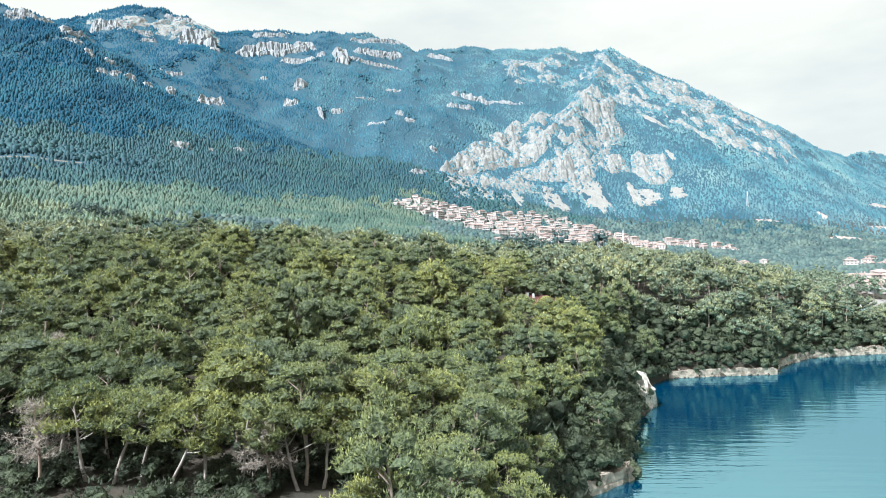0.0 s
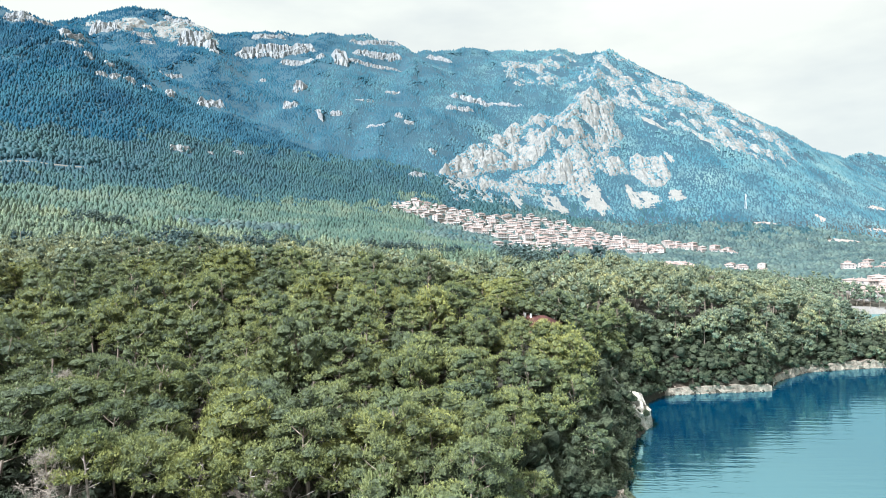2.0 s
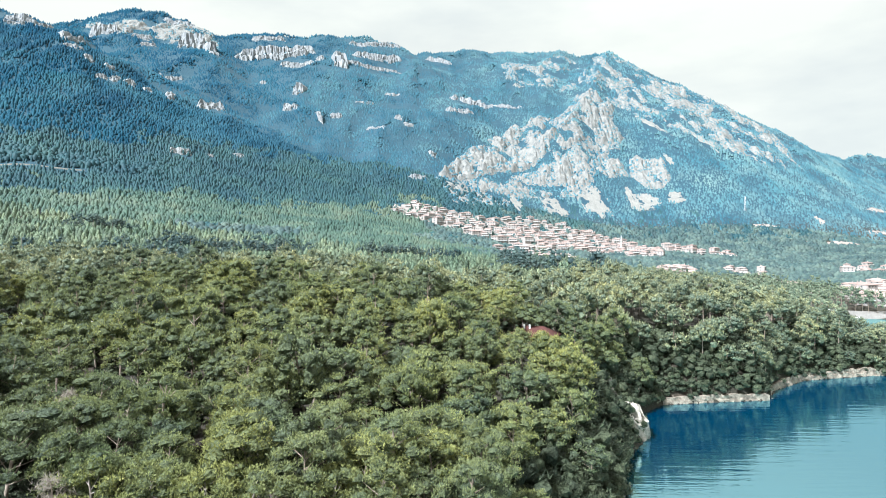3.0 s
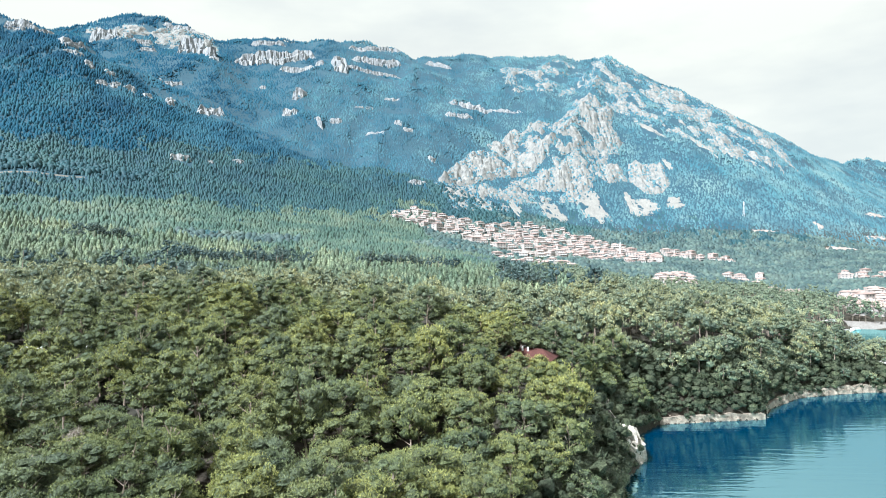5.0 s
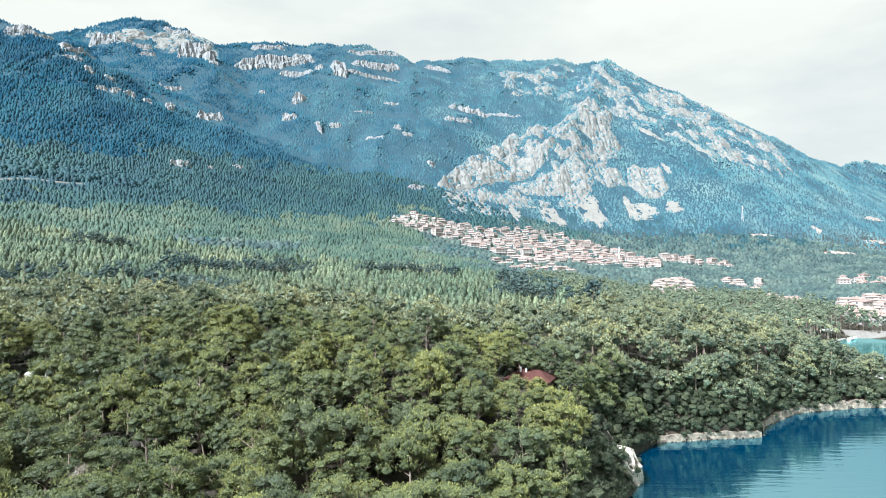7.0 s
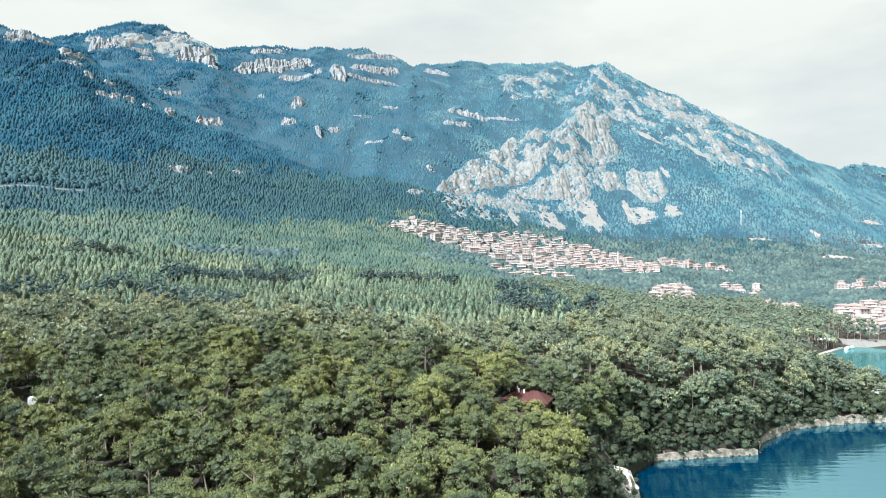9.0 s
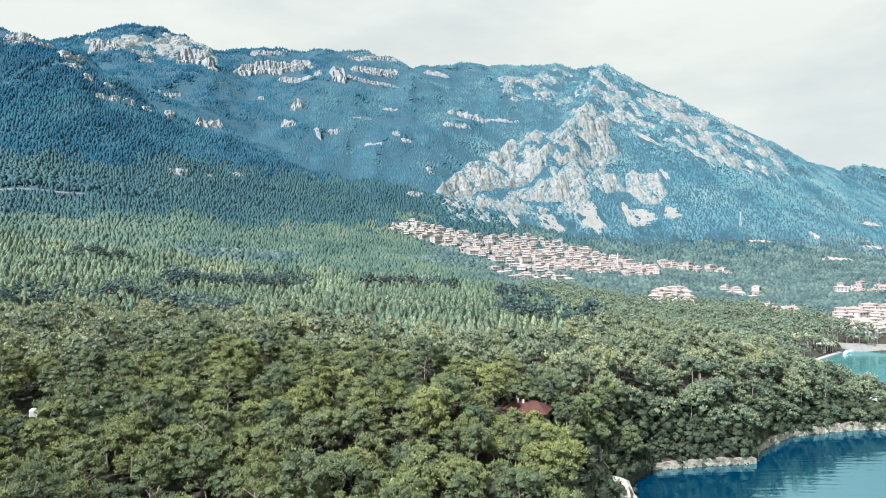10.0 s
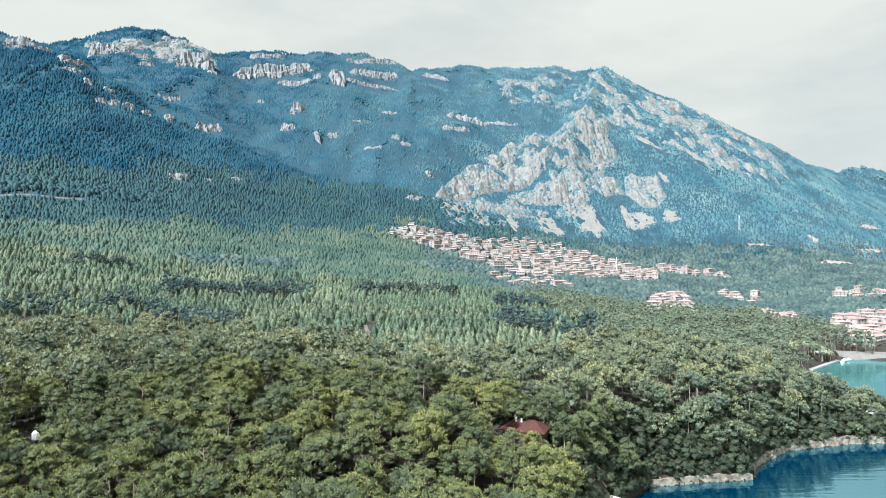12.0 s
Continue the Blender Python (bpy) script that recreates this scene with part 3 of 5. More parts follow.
# east, north, width, height of each face
SPUR_CRAGS = [(-796, 1184, 59, 24), (-749, 1195, 32, 11), (-680, 1168, 47, 19), (-657, 1124, 39, 10), (-616, 1105, 14, 16), (-591, 1128, 22, 10), (-575, 1091, 49, 12), (-548, 1113, 25, 14), (-525, 1135, 16, 14), (-578, 1347, 55, 15), (-501, 1172, 19, 15), (-439, 1203, 54, 20), (-394, 953, 31, 12), (-364, 992, 13, 7), (-333, 1036, 19, 9)]
CREST_CLIFFS = [(-802, 1495, 67, 35), (-753, 1518, 22, 16), (-713, 1506, 46, 16), (-689, 1483, 37, 13), (-604, 1522, 62, 49), (-544, 1506, 24, 38), (-687, 1657, 89, 18), (-425, 1620, 197, 41), (-472, 1713, 92, 18), (-362, 1569, 85, 20), (-312, 1604, 23, 17), (-251, 1583, 36, 56), (-187, 1793, 153, 19), (-173, 1730, 148, 25), (-180, 1653, 171, 15), (-10, 1847, 83, 17)]
SLOPE_CRAGS = [(-325, 1344, 36, 19), (-327, 1416, 31, 28), (-254, 1322, 8, 29), (-227, 1350, 29, 12), (-69, 1349, 27, 12), (-176, 1437, 52, 8), (-94, 1361, 20, 12), (-138, 1317, 47, 7), (70, 1583, 107, 20), (46, 1500, 81, 14), (157, 1598, 101, 10), (-418, 1468, 19, 11), (-13, 1261, 20, 16), (-118, 1520, 41, 8), (-44, 1166, 42, 11)]
SCREES = [(86, 1184, 17, 36), (142, 1201, 24, 54), (172, 1283, 14, 35), (220, 1227, 66, 33), (304, 1253, 63, 41), (383, 1272, 25, 34), (410, 1264, 59, 23), (473, 1272, 39, 18), (354, 1394, 23, 18), (207, 1718, 46, 9), (122, 1192, 22, 11), (269, 1275, 23, 23)]
BARE = [(608, 1193, 65, 5), (744, 1239, 27, 11), (729, 1144, 93, 12), (863, 1248, 79, 8), (958, 1387, 75, 7), (664, 1140, 21, 6)]
for k, (x, y, wide, tall) in enumerate(SPUR_CRAGS):
    crag("rock_outcrop", "pale limestone outcrop among dark conifers on the spur", x, y, wide * 1.1, tall * 1.0, CLIFF, k + 1, "outcrops on the spur", 0.3, grooves=0.09)
for k, (x, y, wide, tall) in enumerate(CREST_CLIFFS):
    crag("cliff_band", "grooved grey limestone cliff band below the mountain crest", x, y, wide * 1.08, tall * 0.9, CLIFF, k + 31, "cliffs below the crest", 0.18, grooves=0.075)
for k, (x, y, wide, tall) in enumerate(SLOPE_CRAGS):
    crag("rock_outcrop", "small pale rock outcrop on the wooded mountainside", x, y, wide, tall * 1.0, CLIFF, k + 61, "outcrops on the mountainside", 0.3, grooves=0.09)
for k, (x, y, wide, tall) in enumerate(SCREES):
    patch("scree", "fan of pale loose stones below the crags", x, y, wide, tall * 2.2, SCREE, k + 3, group="scree fans")
# scree running down along the foot of the shoulder, from and to
STREAKS = [(481, 1560, 535, 1485, 13), (591, 1500, 629, 1441, 12), (689, 1522, 726, 1419, 11), (650, 1490, 690, 1440, 9), (805, 1514, 780, 1437, 10), (847, 1545, 847, 1490, 9), (496, 1408, 504, 1372, 9), (560, 1540, 590, 1500, 8)]
for k, (x0, y0, x1, y1, wide) in enumerate(STREAKS):
    run = math.hypot(x1 - x0, y1 - y0)
    patch("scree", "streak of pale loose stones below the shoulder", (x0 + x1) / 2, (y0 + y1) / 2, wide * 1.6, run * 1.15, SCREE, k + 73, group="scree streaks", way=((x1 - x0) / run, (y1 - y0) / run))
patch("scree", "band of pale loose stones near the summit", 320, 1806, 90, 26, SCREE, 91, group="scree streaks")
for k, (x, y, wide, tall) in enumerate(BARE):
    patch("bare_ground", "pale bare soil cut into the wooded slope", x, y, wide, tall * 2.2, SOIL, k + 33, "bare ground", group="bare cuttings")


# ---- trees ----
def unit(v):
    return v / np.maximum(np.linalg.norm(v, axis=-1, keepdims=True), 1e-6)


def tufts(r, centre, way, length, wide, blades):
    """Sprays of needles: a few narrow blades fanning out from each centre along its way."""
    c, d = np.repeat(centre, blades, 0), np.repeat(way, blades, 0)
    d = unit(d + r.normal(0, 0.42, d.shape))
    side = unit(np.cross(d, np.array([0, 0, 1.0])) + r.normal(0, 0.35, d.shape))
    ln = length * r.uniform(0.7, 1.3, (len(c), 1))
    w = wide * r.uniform(0.7, 1.3, (len(c), 1))
    verts = np.stack([c - side * w, c + d * ln, c + side * w], 1).reshape(-1, 3)
    return verts, np.arange(len(verts)).reshape(-1, 3)


def lump(r, centre, size):
    """A small uneven core of a leaf clump, twenty faces."""
    g = (1 + 5 ** 0.5) / 2
    v = np.array([(-1, g, 0), (1, g, 0), (-1, -g, 0), (1, -g, 0), (0, -1, g), (0, 1, g), (0, -1, -g), (0, 1, -g), (g, 0, -1), (g, 0, 1), (-g, 0, -1), (-g, 0, 1)], float) / 1.9
    f = np.array([(0, 11, 5), (0, 5, 1), (0, 1, 7), (0, 7, 10), (0, 10, 11), (1, 5, 9), (5, 11, 4), (11, 10, 2), (10, 7, 6), (7, 1, 8),
                  (3, 9, 4), (3, 4, 2), (3, 2, 6), (3, 6, 8), (3, 8, 9), (4, 9, 5), (2, 4, 11), (6, 2, 10), (8, 6, 7), (9, 8, 1)])
    return v * r.uniform(0.75, 1.2, (12, 1)) * size + centre, f


def pad(r, centre, size, sides=10):
    """The dense mass of one flat-bottomed, domed layer of needles."""
    t = np.linspace(0, 2 * math.pi, sides, endpoint=False) + r.uniform(0, 6)
    v = [np.array([[0, 0, -0.25]])]
    for reach, up in ((0.7, -0.32), (1.0, 0.0), (0.86, 0.42), (0.45, 0.74)):
        wave = reach * r.uniform(0.6, 1.15, sides)
        v.append(np.column_stack([np.cos(t) * wave, np.sin(t) * wave, up + r.uniform(-0.22, 0.22, sides)]))
    v = np.concatenate(v + [np.array([[0, 0, 0.85]])])
    f, last = [], len(v) - 1
    for s in range(sides):
        n = (s + 1) % sides
        f += [(0, 1 + n, 1 + s), (last, last - sides + s, last - sides + n)]
        for k in range(3):
            a, b = 1 + k * sides + s, 1 + k * sides + n
            f += [(a, b, b + sides), (a, b + sides, a + sides)]
    return v * size + centre, np.array(f)


def tube(points, radii, sides=6):
    pts = np.asarray(points, float)
    rings = []
    for k, q in enumerate(pts):
        d = unit(pts[min(k + 1, len(pts) - 1)] - pts[max(k - 1, 0)])
        a = unit(np.cross(d, [0.31, 0.95, 0.05]))
        b = np.cross(d, a)
        t = np.linspace(0, 2 * math.pi, sides, endpoint=False)[:, None]
        rings.append(q + radii[k] * (np.cos(t) * a + np.sin(t) * b))
    v = np.concatenate(rings)
    f = []
    for k in range(len(pts) - 1):
        for s in range(sides):
            a, b = k * sides + s, k * sides + (s + 1) % sides
            f += [(a, b, b + sides), (a, b + sides, a + sides)]
    return v, np.array(f)


def joined(pieces):
    verts, faces, at = [], [], 0
    for v, f in pieces:
        verts.append(v)
        faces.append(f + at)
        at += len(v)
    return np.concatenate(verts), np.concatenate(faces)


def pine(seed, tall=13.0, spread=5.0, clumps=22, per=40, blades=3, tuft=0.5, bare=0.45, lean=0.05, limbs=True, sides=6, slim=0.2, dense=True, flat=0.62):
    """Trunk, needles and inner crown of a pine with a broad billowing crown, each as vertices and triangles."""
    r = np.random.default_rng(seed)
    bend = r.normal(0, lean, 2) * tall
    h = np.linspace(0, 1, 6)
    axis = np.column_stack([bend[0] * h ** 1.6 + 0.25 * np.sin(h * 5 + seed), bend[1] * h ** 1.6 + 0.2 * np.sin(h * 4 + 2 * seed), h * tall * 0.88])
    axis[0, :2] = 0
    wood = [tube(axis, 0.21 * (1 - 0.8 * h) + 0.03, sides)]
    leaf, core = [], []
    deep = tall * (1 - bare)
    for k in range(clumps):
        up = 1 - 1.22 * (k + 0.5) / clumps
        turn = k * 2.39996 + r.uniform(-0.45, 0.45)
        lobe = 1 + 0.42 * float(fbm(math.cos(turn) * 1.1 + seed, math.sin(turn) * 1.1 + up, seed, 2))
        reach = spread * 0.80 * math.sqrt(max(0.0, 1 - up * up)) * lobe * r.uniform(0.72, 1.05)
        z = tall * bare + deep * (0.34 + flat * up * r.uniform(0.82, 1.05)) + r.normal(0, 0.25)
        foot = min(max(z - 0.25 * deep, tall * bare * 0.8), tall * 0.86)
        stem = np.array([np.interp(foot, axis[:, 2], axis[:, 0]), np.interp(foot, axis[:, 2], axis[:, 1]), foot])
        c = np.array([stem[0] + reach * math.cos(turn), stem[1] + reach * math.sin(turn), z])
        size = np.array([1.0, 1.0, r.uniform(0.6, 0.85)]) * r.uniform(0.24, 0.37) * spread
        if limbs and k % 2:
            wood.append(tube([stem, (stem + c) / 2 - [0, 0, 0.1], c], [0.08, 0.05, 0.03], 4))
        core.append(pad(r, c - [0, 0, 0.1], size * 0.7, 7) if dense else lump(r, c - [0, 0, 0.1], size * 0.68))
        d = r.normal(0, 1, (per, 3)) + [0.5 * math.cos(turn), 0.5 * math.sin(turn), 0.8]
        d[:, 2] = np.abs(d[:, 2]) - 0.4
        d = unit(d)
        q = c + d * size * r.uniform(0.62, 1.0, (per, 1)) * (1 + 0.3 * fbm(d[:, :1] * 2.1 + k, d[:, 1:2] * 2.1, seed, 2))
        leaf.append(tufts(r, q, unit(d * [0.75, 0.75, 0.5] + [0, 0, 1.0]), tuft, tuft * slim, blades))
    return joined(wood), joined(leaf), joined(core)


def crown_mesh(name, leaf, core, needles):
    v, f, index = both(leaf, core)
    return mesh(name, v, f, [needles, SHADED_SPRAYS if needles == NEEDLES else needles], index)


def both(leaf, core):
    """Needles and inner core in one mesh, with the faces' material numbers."""
    v, f = joined([leaf, core])
    return v, f, [0] * len(leaf[1]) + [1] * len(core[1])


def bush(seed, size=1.6, per=60, blades=3, tuft=0.45):
    r = np.random.default_rng(seed)
    leaf = []
    for k in range(4):
        c = np.array([r.normal(0, size * 0.4), r.normal(0, size * 0.4), size * r.uniform(0.35, 0.8)])
        s = np.array([1, 1, 0.8]) * size * r.uniform(0.5, 0.75)
        leaf.append(lump(r, c, s * 0.66))
        d = unit(r.normal(0, 1, (per // 4, 3)) + [0, 0, 0.4])
        leaf.append(tufts(r, c + d * s * r.uniform(0.7, 1.0, (per // 4, 1)), d, tuft, tuft * 0.17, blades))
    return joined(leaf)


def whorls(r, rings, tall, spread, sides=6):
    """Rings of a soft uneven cone, closed by a tip."""
    v = []
    for z, w in rings:
        t = np.linspace(0, 2 * math.pi, sides, endpoint=False) + r.uniform(0, 1)
        ring = np.column_stack([np.cos(t), np.sin(t), 0 * t]) * spread * w * r.uniform(0.78, 1.2, (sides, 1)) + [0, 0, z * tall]
        ring[:, 2] += r.uniform(-0.05, 0.05, sides) * tall
        v.append(ring)
    n, last = len(rings), sides * len(rings)
    f = []
    for s in range(sides):
        e = (s + 1) % sides
        for k in range(n - 1):
            a, b = k * sides + s, k * sides + e
            f += [(a, b, b + sides), (a, b + sides, a + sides)]
        f.append(((n - 1) * sides + s, (n - 1) * sides + e, last))
    return np.concatenate(v + [np.array([[r.normal(0, 0.06) * spread, r.normal(0, 0.06) * spread, tall]])]), np.array(f)


def young_pine(seed, tall=9.0, spread=2.5, per=20, blades=2):
    """A soft, bluntly pointed young conifer with upturned shoots."""
    r = np.random.default_rng(seed)
    h = r.uniform(0.1, 0.98, per) ** 0.8
    turn = r.uniform(0, 6.28, per)
    reach = spread * (1.06 - h) ** 0.75 * r.uniform(0.75, 0.95, per)
    c = np.column_stack([reach * np.cos(turn), reach * np.sin(turn), h * tall - 0.3])
    d = unit(np.column_stack([np.cos(turn), np.sin(turn), 1.1 + 0 * turn]))
    return joined([whorls(r, ((0.0, 0.95), (0.32, 0.78), (0.7, 0.4)), tall * 0.95, spread), tufts(r, c, d, 1.0, 0.3, blades)])


def far_conifer(seed, tall=9.5, spread=2.6):
    """A bluntly pointed conifer seen from afar."""
    return whorls(np.random.default_rng(seed), ((-0.15, 1.0), (0.48, 0.68)), tall, spread, 4)


def far_tree(seed, tall=3.6, spread=3.9):
    """A low crown seen from very far, its skirt sunk into the slope."""
    return whorls(np.random.default_rng(seed), ((-0.45, 1.0),), tall, spread, 5)


def far_crown(seed, tall=6.0, spread=4.4):
    """A rounded crown seen from afar, with an uneven flat top."""
    r = np.random.default_rng(seed)
    v, f = whorls(r, ((-0.2, 1.0), (0.5, 0.78)), tall, spread, 5)
    v[10, 2] = tall * r.uniform(0.72, 0.9)
    return v, f


def spread_out(kinds, x, y, z, scale, r):
    """All the copies of some tree shapes as one pile of vertices and triangles."""
    pick, spin = r.integers(0, len(kinds), len(x)), r.uniform(0, 6.283, len(x))
    verts, faces, at = [], [], 0
    for k, (v, f) in enumerate(kinds):
        i = np.nonzero(pick == k)[0]
        if not len(i):
            continue
        c, s = np.cos(spin[i])[:, None], np.sin(spin[i])[:, None]
        size = scale[i][:, None]
        tallness = size * r.uniform(0.85, 1.18, (len(i), 1))
        px = (v[None, :, 0] * c - v[None, :, 1] * s) * size + x[i][:, None]
        py = (v[None, :, 0] * s + v[None, :, 1] * c) * size + y[i][:, None]
        pz = v[None, :, 2] * tallness + z[i][:, None]
        verts.append(np.stack([px, py, pz], -1).reshape(-1, 3))
        faces.append((f[None] + (np.arange(len(i)) * len(v))[:, None, None]).reshape(-1, 3) + at)
        at += len(i) * len(v)
    return np.concatenate(verts), np.concatenate(faces)


def jittered(x0, x1, y0, y1, step, r):
    gx, gy = np.meshgrid(np.arange(x0, x1, step), np.arange(y0, y1, step * 0.9))
    gx = gx + (np.arange(gx.shape[0])[:, None] % 2) * step / 2
    return (gx + r.uniform(-0.36, 0.36, gx.shape) * step).ravel(), (gy + r.uniform(-0.36, 0.36, gy.shape) * step).ravel()


def free(x, y, r, slack=0.1):
    """Where a tree may stand: on land, off the rock, the houses and the clearings."""
    ok = ~inside(x, y, SEA)
    for cx, cy, a, b in CLEARED:
        ok &= ((x - cx) / a) ** 2 + ((y - cy) / b) ** 2 > r.uniform(1 - slack * 4, 1 + slack, len(x))
    for cx, cy, a, b in SIGHT_GAPS:
        ok &= ((x - cx) / a) ** 2 + ((y - cy) / b) ** 2 > 1.0
    for line, half in LANES:
        ok &= line_distance(x, y, line)[0] > half
    for poly, *rest in ROCKY:
        ok &= ~(inside(x, y, poly) & (rock_lift(x, y, poly, *rest) > -1.0) & (r.uniform(0, 1, len(x)) > (0.45 if rest[1] in (8, 108, 45) else 0.2)))
    for poly in BUILT:
        ok &= ~(inside(x, y, poly) & (r.uniform(0, 1, len(x)) > 0.2))
    return ok


LANES = [([(49, 168), (36, 120)], 9), ([(-560, 748), (-505, 785), (-462, 815)], 5), ([(-285, 322), (-244, 341), (-225, 352), (-211, 374)], 6)]  # strips with no trees; the first opens the camera's view of a shore rock
SIGHT_GAPS = [(27.5, 173, 9.5, 15), (-101, 150, 5, 8), (47, 170, 5, 13)]  # kept wholly free of trees, to fit the camera's view of house, caravan, outcrop
BUILT = [[(-85, 1061), (-45, 1077), (23, 1071), (105, 1120), (180, 1150), (233, 1155), (318, 1124), (383, 1077), (332, 956), (271, 925), (266, 967), (189, 893), (118, 850), (76, 895), (21, 984), (-42, 1005), (-79, 1008)],
         [(397, 1117), (485, 1043), (473, 1018), (383, 1077)],
         [(219, 661), (282, 780), (342, 845), (258, 637), (207, 608)],
         [(423, 947), (446, 871), (394, 777), (391, 865)],
         [(359, 693), (396, 692), (328, 571), (304, 580)],
         [(412, 646), (489, 677), (346, 476), (313, 478)],
         [(69, 819), (182, 858), (168, 792), (83, 739)],
         [(584, 908), (654, 910), (566, 785), (541, 841)]]
CLEARED += [(-108, 159, 5, 5), (-92, 157, 4, 4), (-103, 152, 6, 11), (-19.5, 69, 5, 6), (-43.5, 65, 6, 6), (-22, 59, 8, 9), (-5, 168, 4, 5), (-64, 122, 3.6, 5), (52, 248, 4, 4), (49, 160, 7, 9), (43, 143, 5, 7), (46, 152, 5, 8), (27, 172, 11, 15), (47, 170, 8, 14), (-33, 62, 15, 8), (-166, 324, 14, 9), (-225, 338, 40, 9), (-33, 285, 5, 40), (-40, 345, 6, 50), (-145, 297, 7, 14)]

r = np.random.default_rng(11)
# pines of the near hillside, each a thing of its own
gx, gy = jittered(-170, 70, 50, 225, 8.0, r)
shore_d, _ = line_distance(gx, gy, SHORE)
ok = free(gx, gy, r) & (shore_d > 2.2) & (np.abs(gx) < 0.74 * gy + 14) & (gy < 206 + 6 * np.sin(gx / 9)) & ((gy > 72) | (gx > -8))
gx, gy = gx[ok], gy[ok]
near = np.argsort(np.hypot(gx, gy))[:300]
rest_x, rest_y = np.delete(gx, near), np.delete(gy, near)
gx, gy = gx[near], gy[near]
moulds = []
for k in range(14):
    fine = k >= 7  # finer needles on the nearest trees
    k %= 7
    wood, leaf, core = pine(k + 1, per=80 if fine else 34, blades=4 if fine else 3, tuft=0.34 if fine else 0.48, slim=0.17 if fine else 0.2, dense=fine, flat=(0.62, 0.74, 0.52, 0.78, 0.58, 0.66, 0.72)[k], tall=(12.5, 13.5, 11.5, 14.0, 12.0, 13.0, 14.5)[k], spread=(5.8, 5.1, 6.0, 4.9, 5.6, 6.2, 4.7)[k], bare=(0.30, 0.36, 0.26, 0.40, 0.30, 0.28, 0.42)[k], clumps=(24, 20, 26, 19, 23, 26, 18)[k], lean=0.09)
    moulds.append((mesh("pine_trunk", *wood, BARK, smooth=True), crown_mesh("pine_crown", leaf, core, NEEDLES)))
TREE_LABEL = ("broad umbrella-crowned pine with yellow-green needles on the hillside", "tall pine with a dense rounded crown of green needles")
firsts = []
for k, (trunk, crown) in enumerate(moulds):
    tree = tagged(new("pine_tree"), TREE_LABEL[k % 2], "tree", "pines on the near hillside")
    part("trunk", trunk, tree, "pale grey-brown bark")
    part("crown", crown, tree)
    firsts.append(tree)
used = set()
for x, y in zip(gx, gy):
    edge = min(1.0, 0.66 + float(line_distance(np.array([x]), np.array([y]), SHORE)[0][0]) / 50)
    k = int(r.integers(0, 7)) if y > 72 else int(r.choice([1, 3, 6]))
    k += 7 if y < 108 else 0
    s = float(r.uniform(0.68, 1.2)) * edge
    m = pose(x, y, ground_at(x, y) - 0.2, r.normal(0, 2.5), r.normal(0, 2.5), r.uniform(0, 360)) @ Matrix.Diagonal((s, s, s * r.uniform(0.82, 1.15), 1))
    if k not in used:
        used.add(k)
        firsts[k].matrix_basis = m
    else:
        twin = copy_thing(firsts[k], Matrix())
        twin.matrix_basis = m

# the same pines farther off, past counting
# the fourth belt stands in for a shaded band above the terrace
BELTS = [([(-300, 352), (-240, 362), (-190, 385)], 8), ([(-262, 665), (-215, 690), (-172, 715)], 15), ([(-210, 484), (-160, 496), (-118, 512)], 12), ([(-600, 760), (-480, 832), (-395, 876)], 14),
         ([(38, 365), (60, 322), (88, 310)], 7), ([(50, 470), (98, 518)], 10), ([(-152, 330), (-118, 322)], 11), ([(-330, 560), (-290, 585)], 8), ([(-60, 560), (10, 590)], 9)]


def in_belt(x, y):
    """The dark belts of old pines between the plantations."""
    yes = np.zeros(np.shape(x), bool)
    for k, (line, half) in enumerate(BELTS):
        yes |= line_distance(x, y, line)[0] < half * (1 + 0.6 * fbm(x / 25, y / 25, 61 + k, 2))
    return yes


def young_zone(x, y, belts=True):
    """Where the young plantation stands: the valley floor, cut by dark belts of old pines."""
    foot = np.interp(x, [-300, -203, -137, -70, -18, 29, 59, 116], [275, 282, 308, 274, 253, 248, 279, 334])
    zone = (y > foot + 8 * fbm(x / 30, y / 30, 4, 2)) & (x < 112 - 0.02 * y + 18 * fbm(x / 50, y / 50, 6, 2))
    return zone & ~in_belt(x, y) if belts else zone


mx, my = jittered(-420, 330, 150, 640, 8.6, r)
shore_d, _ = line_distance(mx, my, SHORE)
conical = young_zone(mx, my)
ok = free(mx, my, r) & (shore_d > 1.8) & (np.abs(mx) < 0.74 * my + 14) & ~conical & (my >= 206 + 6 * np.sin(mx / 9))
mx, my = np.concatenate([mx[ok], rest_x]), np.concatenate([my[ok], rest_y])
edge = np.clip(line_distance(mx, my, SHORE)[0] / 50 + 0.7, 0.5, 1.0)
mz = height(mx, my) - 0.2
size = r.uniform(0.7, 1.2, len(mx)) * edge * np.where((mx > 150) & (my > 240) & (my < 345), np.clip(1 - (mx - 150) / 120, 0.5, 1), 1)
SPREADS, BARES = (6.0, 5.3, 6.4, 5.6, 6.0), (0.40, 0.48, 0.38, 0.52, 0.43)


def pine_wood(name, label, pick, clumps, per, blades, tuft, needles):
    kinds = [pine(k + 40, 13, SPREADS[k], clumps, per, blades, tuft, BARES[k], 0.05, False, 4, 0.24, False, (0.6, 0.7, 0.5, 0.72, 0.6)[k]) for k in range(5)]
    state = r.bit_generator.state
    piles = []
    for layer in (1, 0, 2):
        r.bit_generator.state = state
        piles.append(spread_out([k[layer] for k in kinds], mx[pick], my[pick], mz[pick], size[pick], r))
    v, f = joined(piles)
    index = np.repeat([0, 1, 2], [len(q[1]) for q in piles])
    tagged(new(name, mesh(name, v, f, [needles, BARK, NEEDLES_LOW if needles == NEEDLES_LOW else SHADED_INNER], index)), label, "woods", kind="stuff")


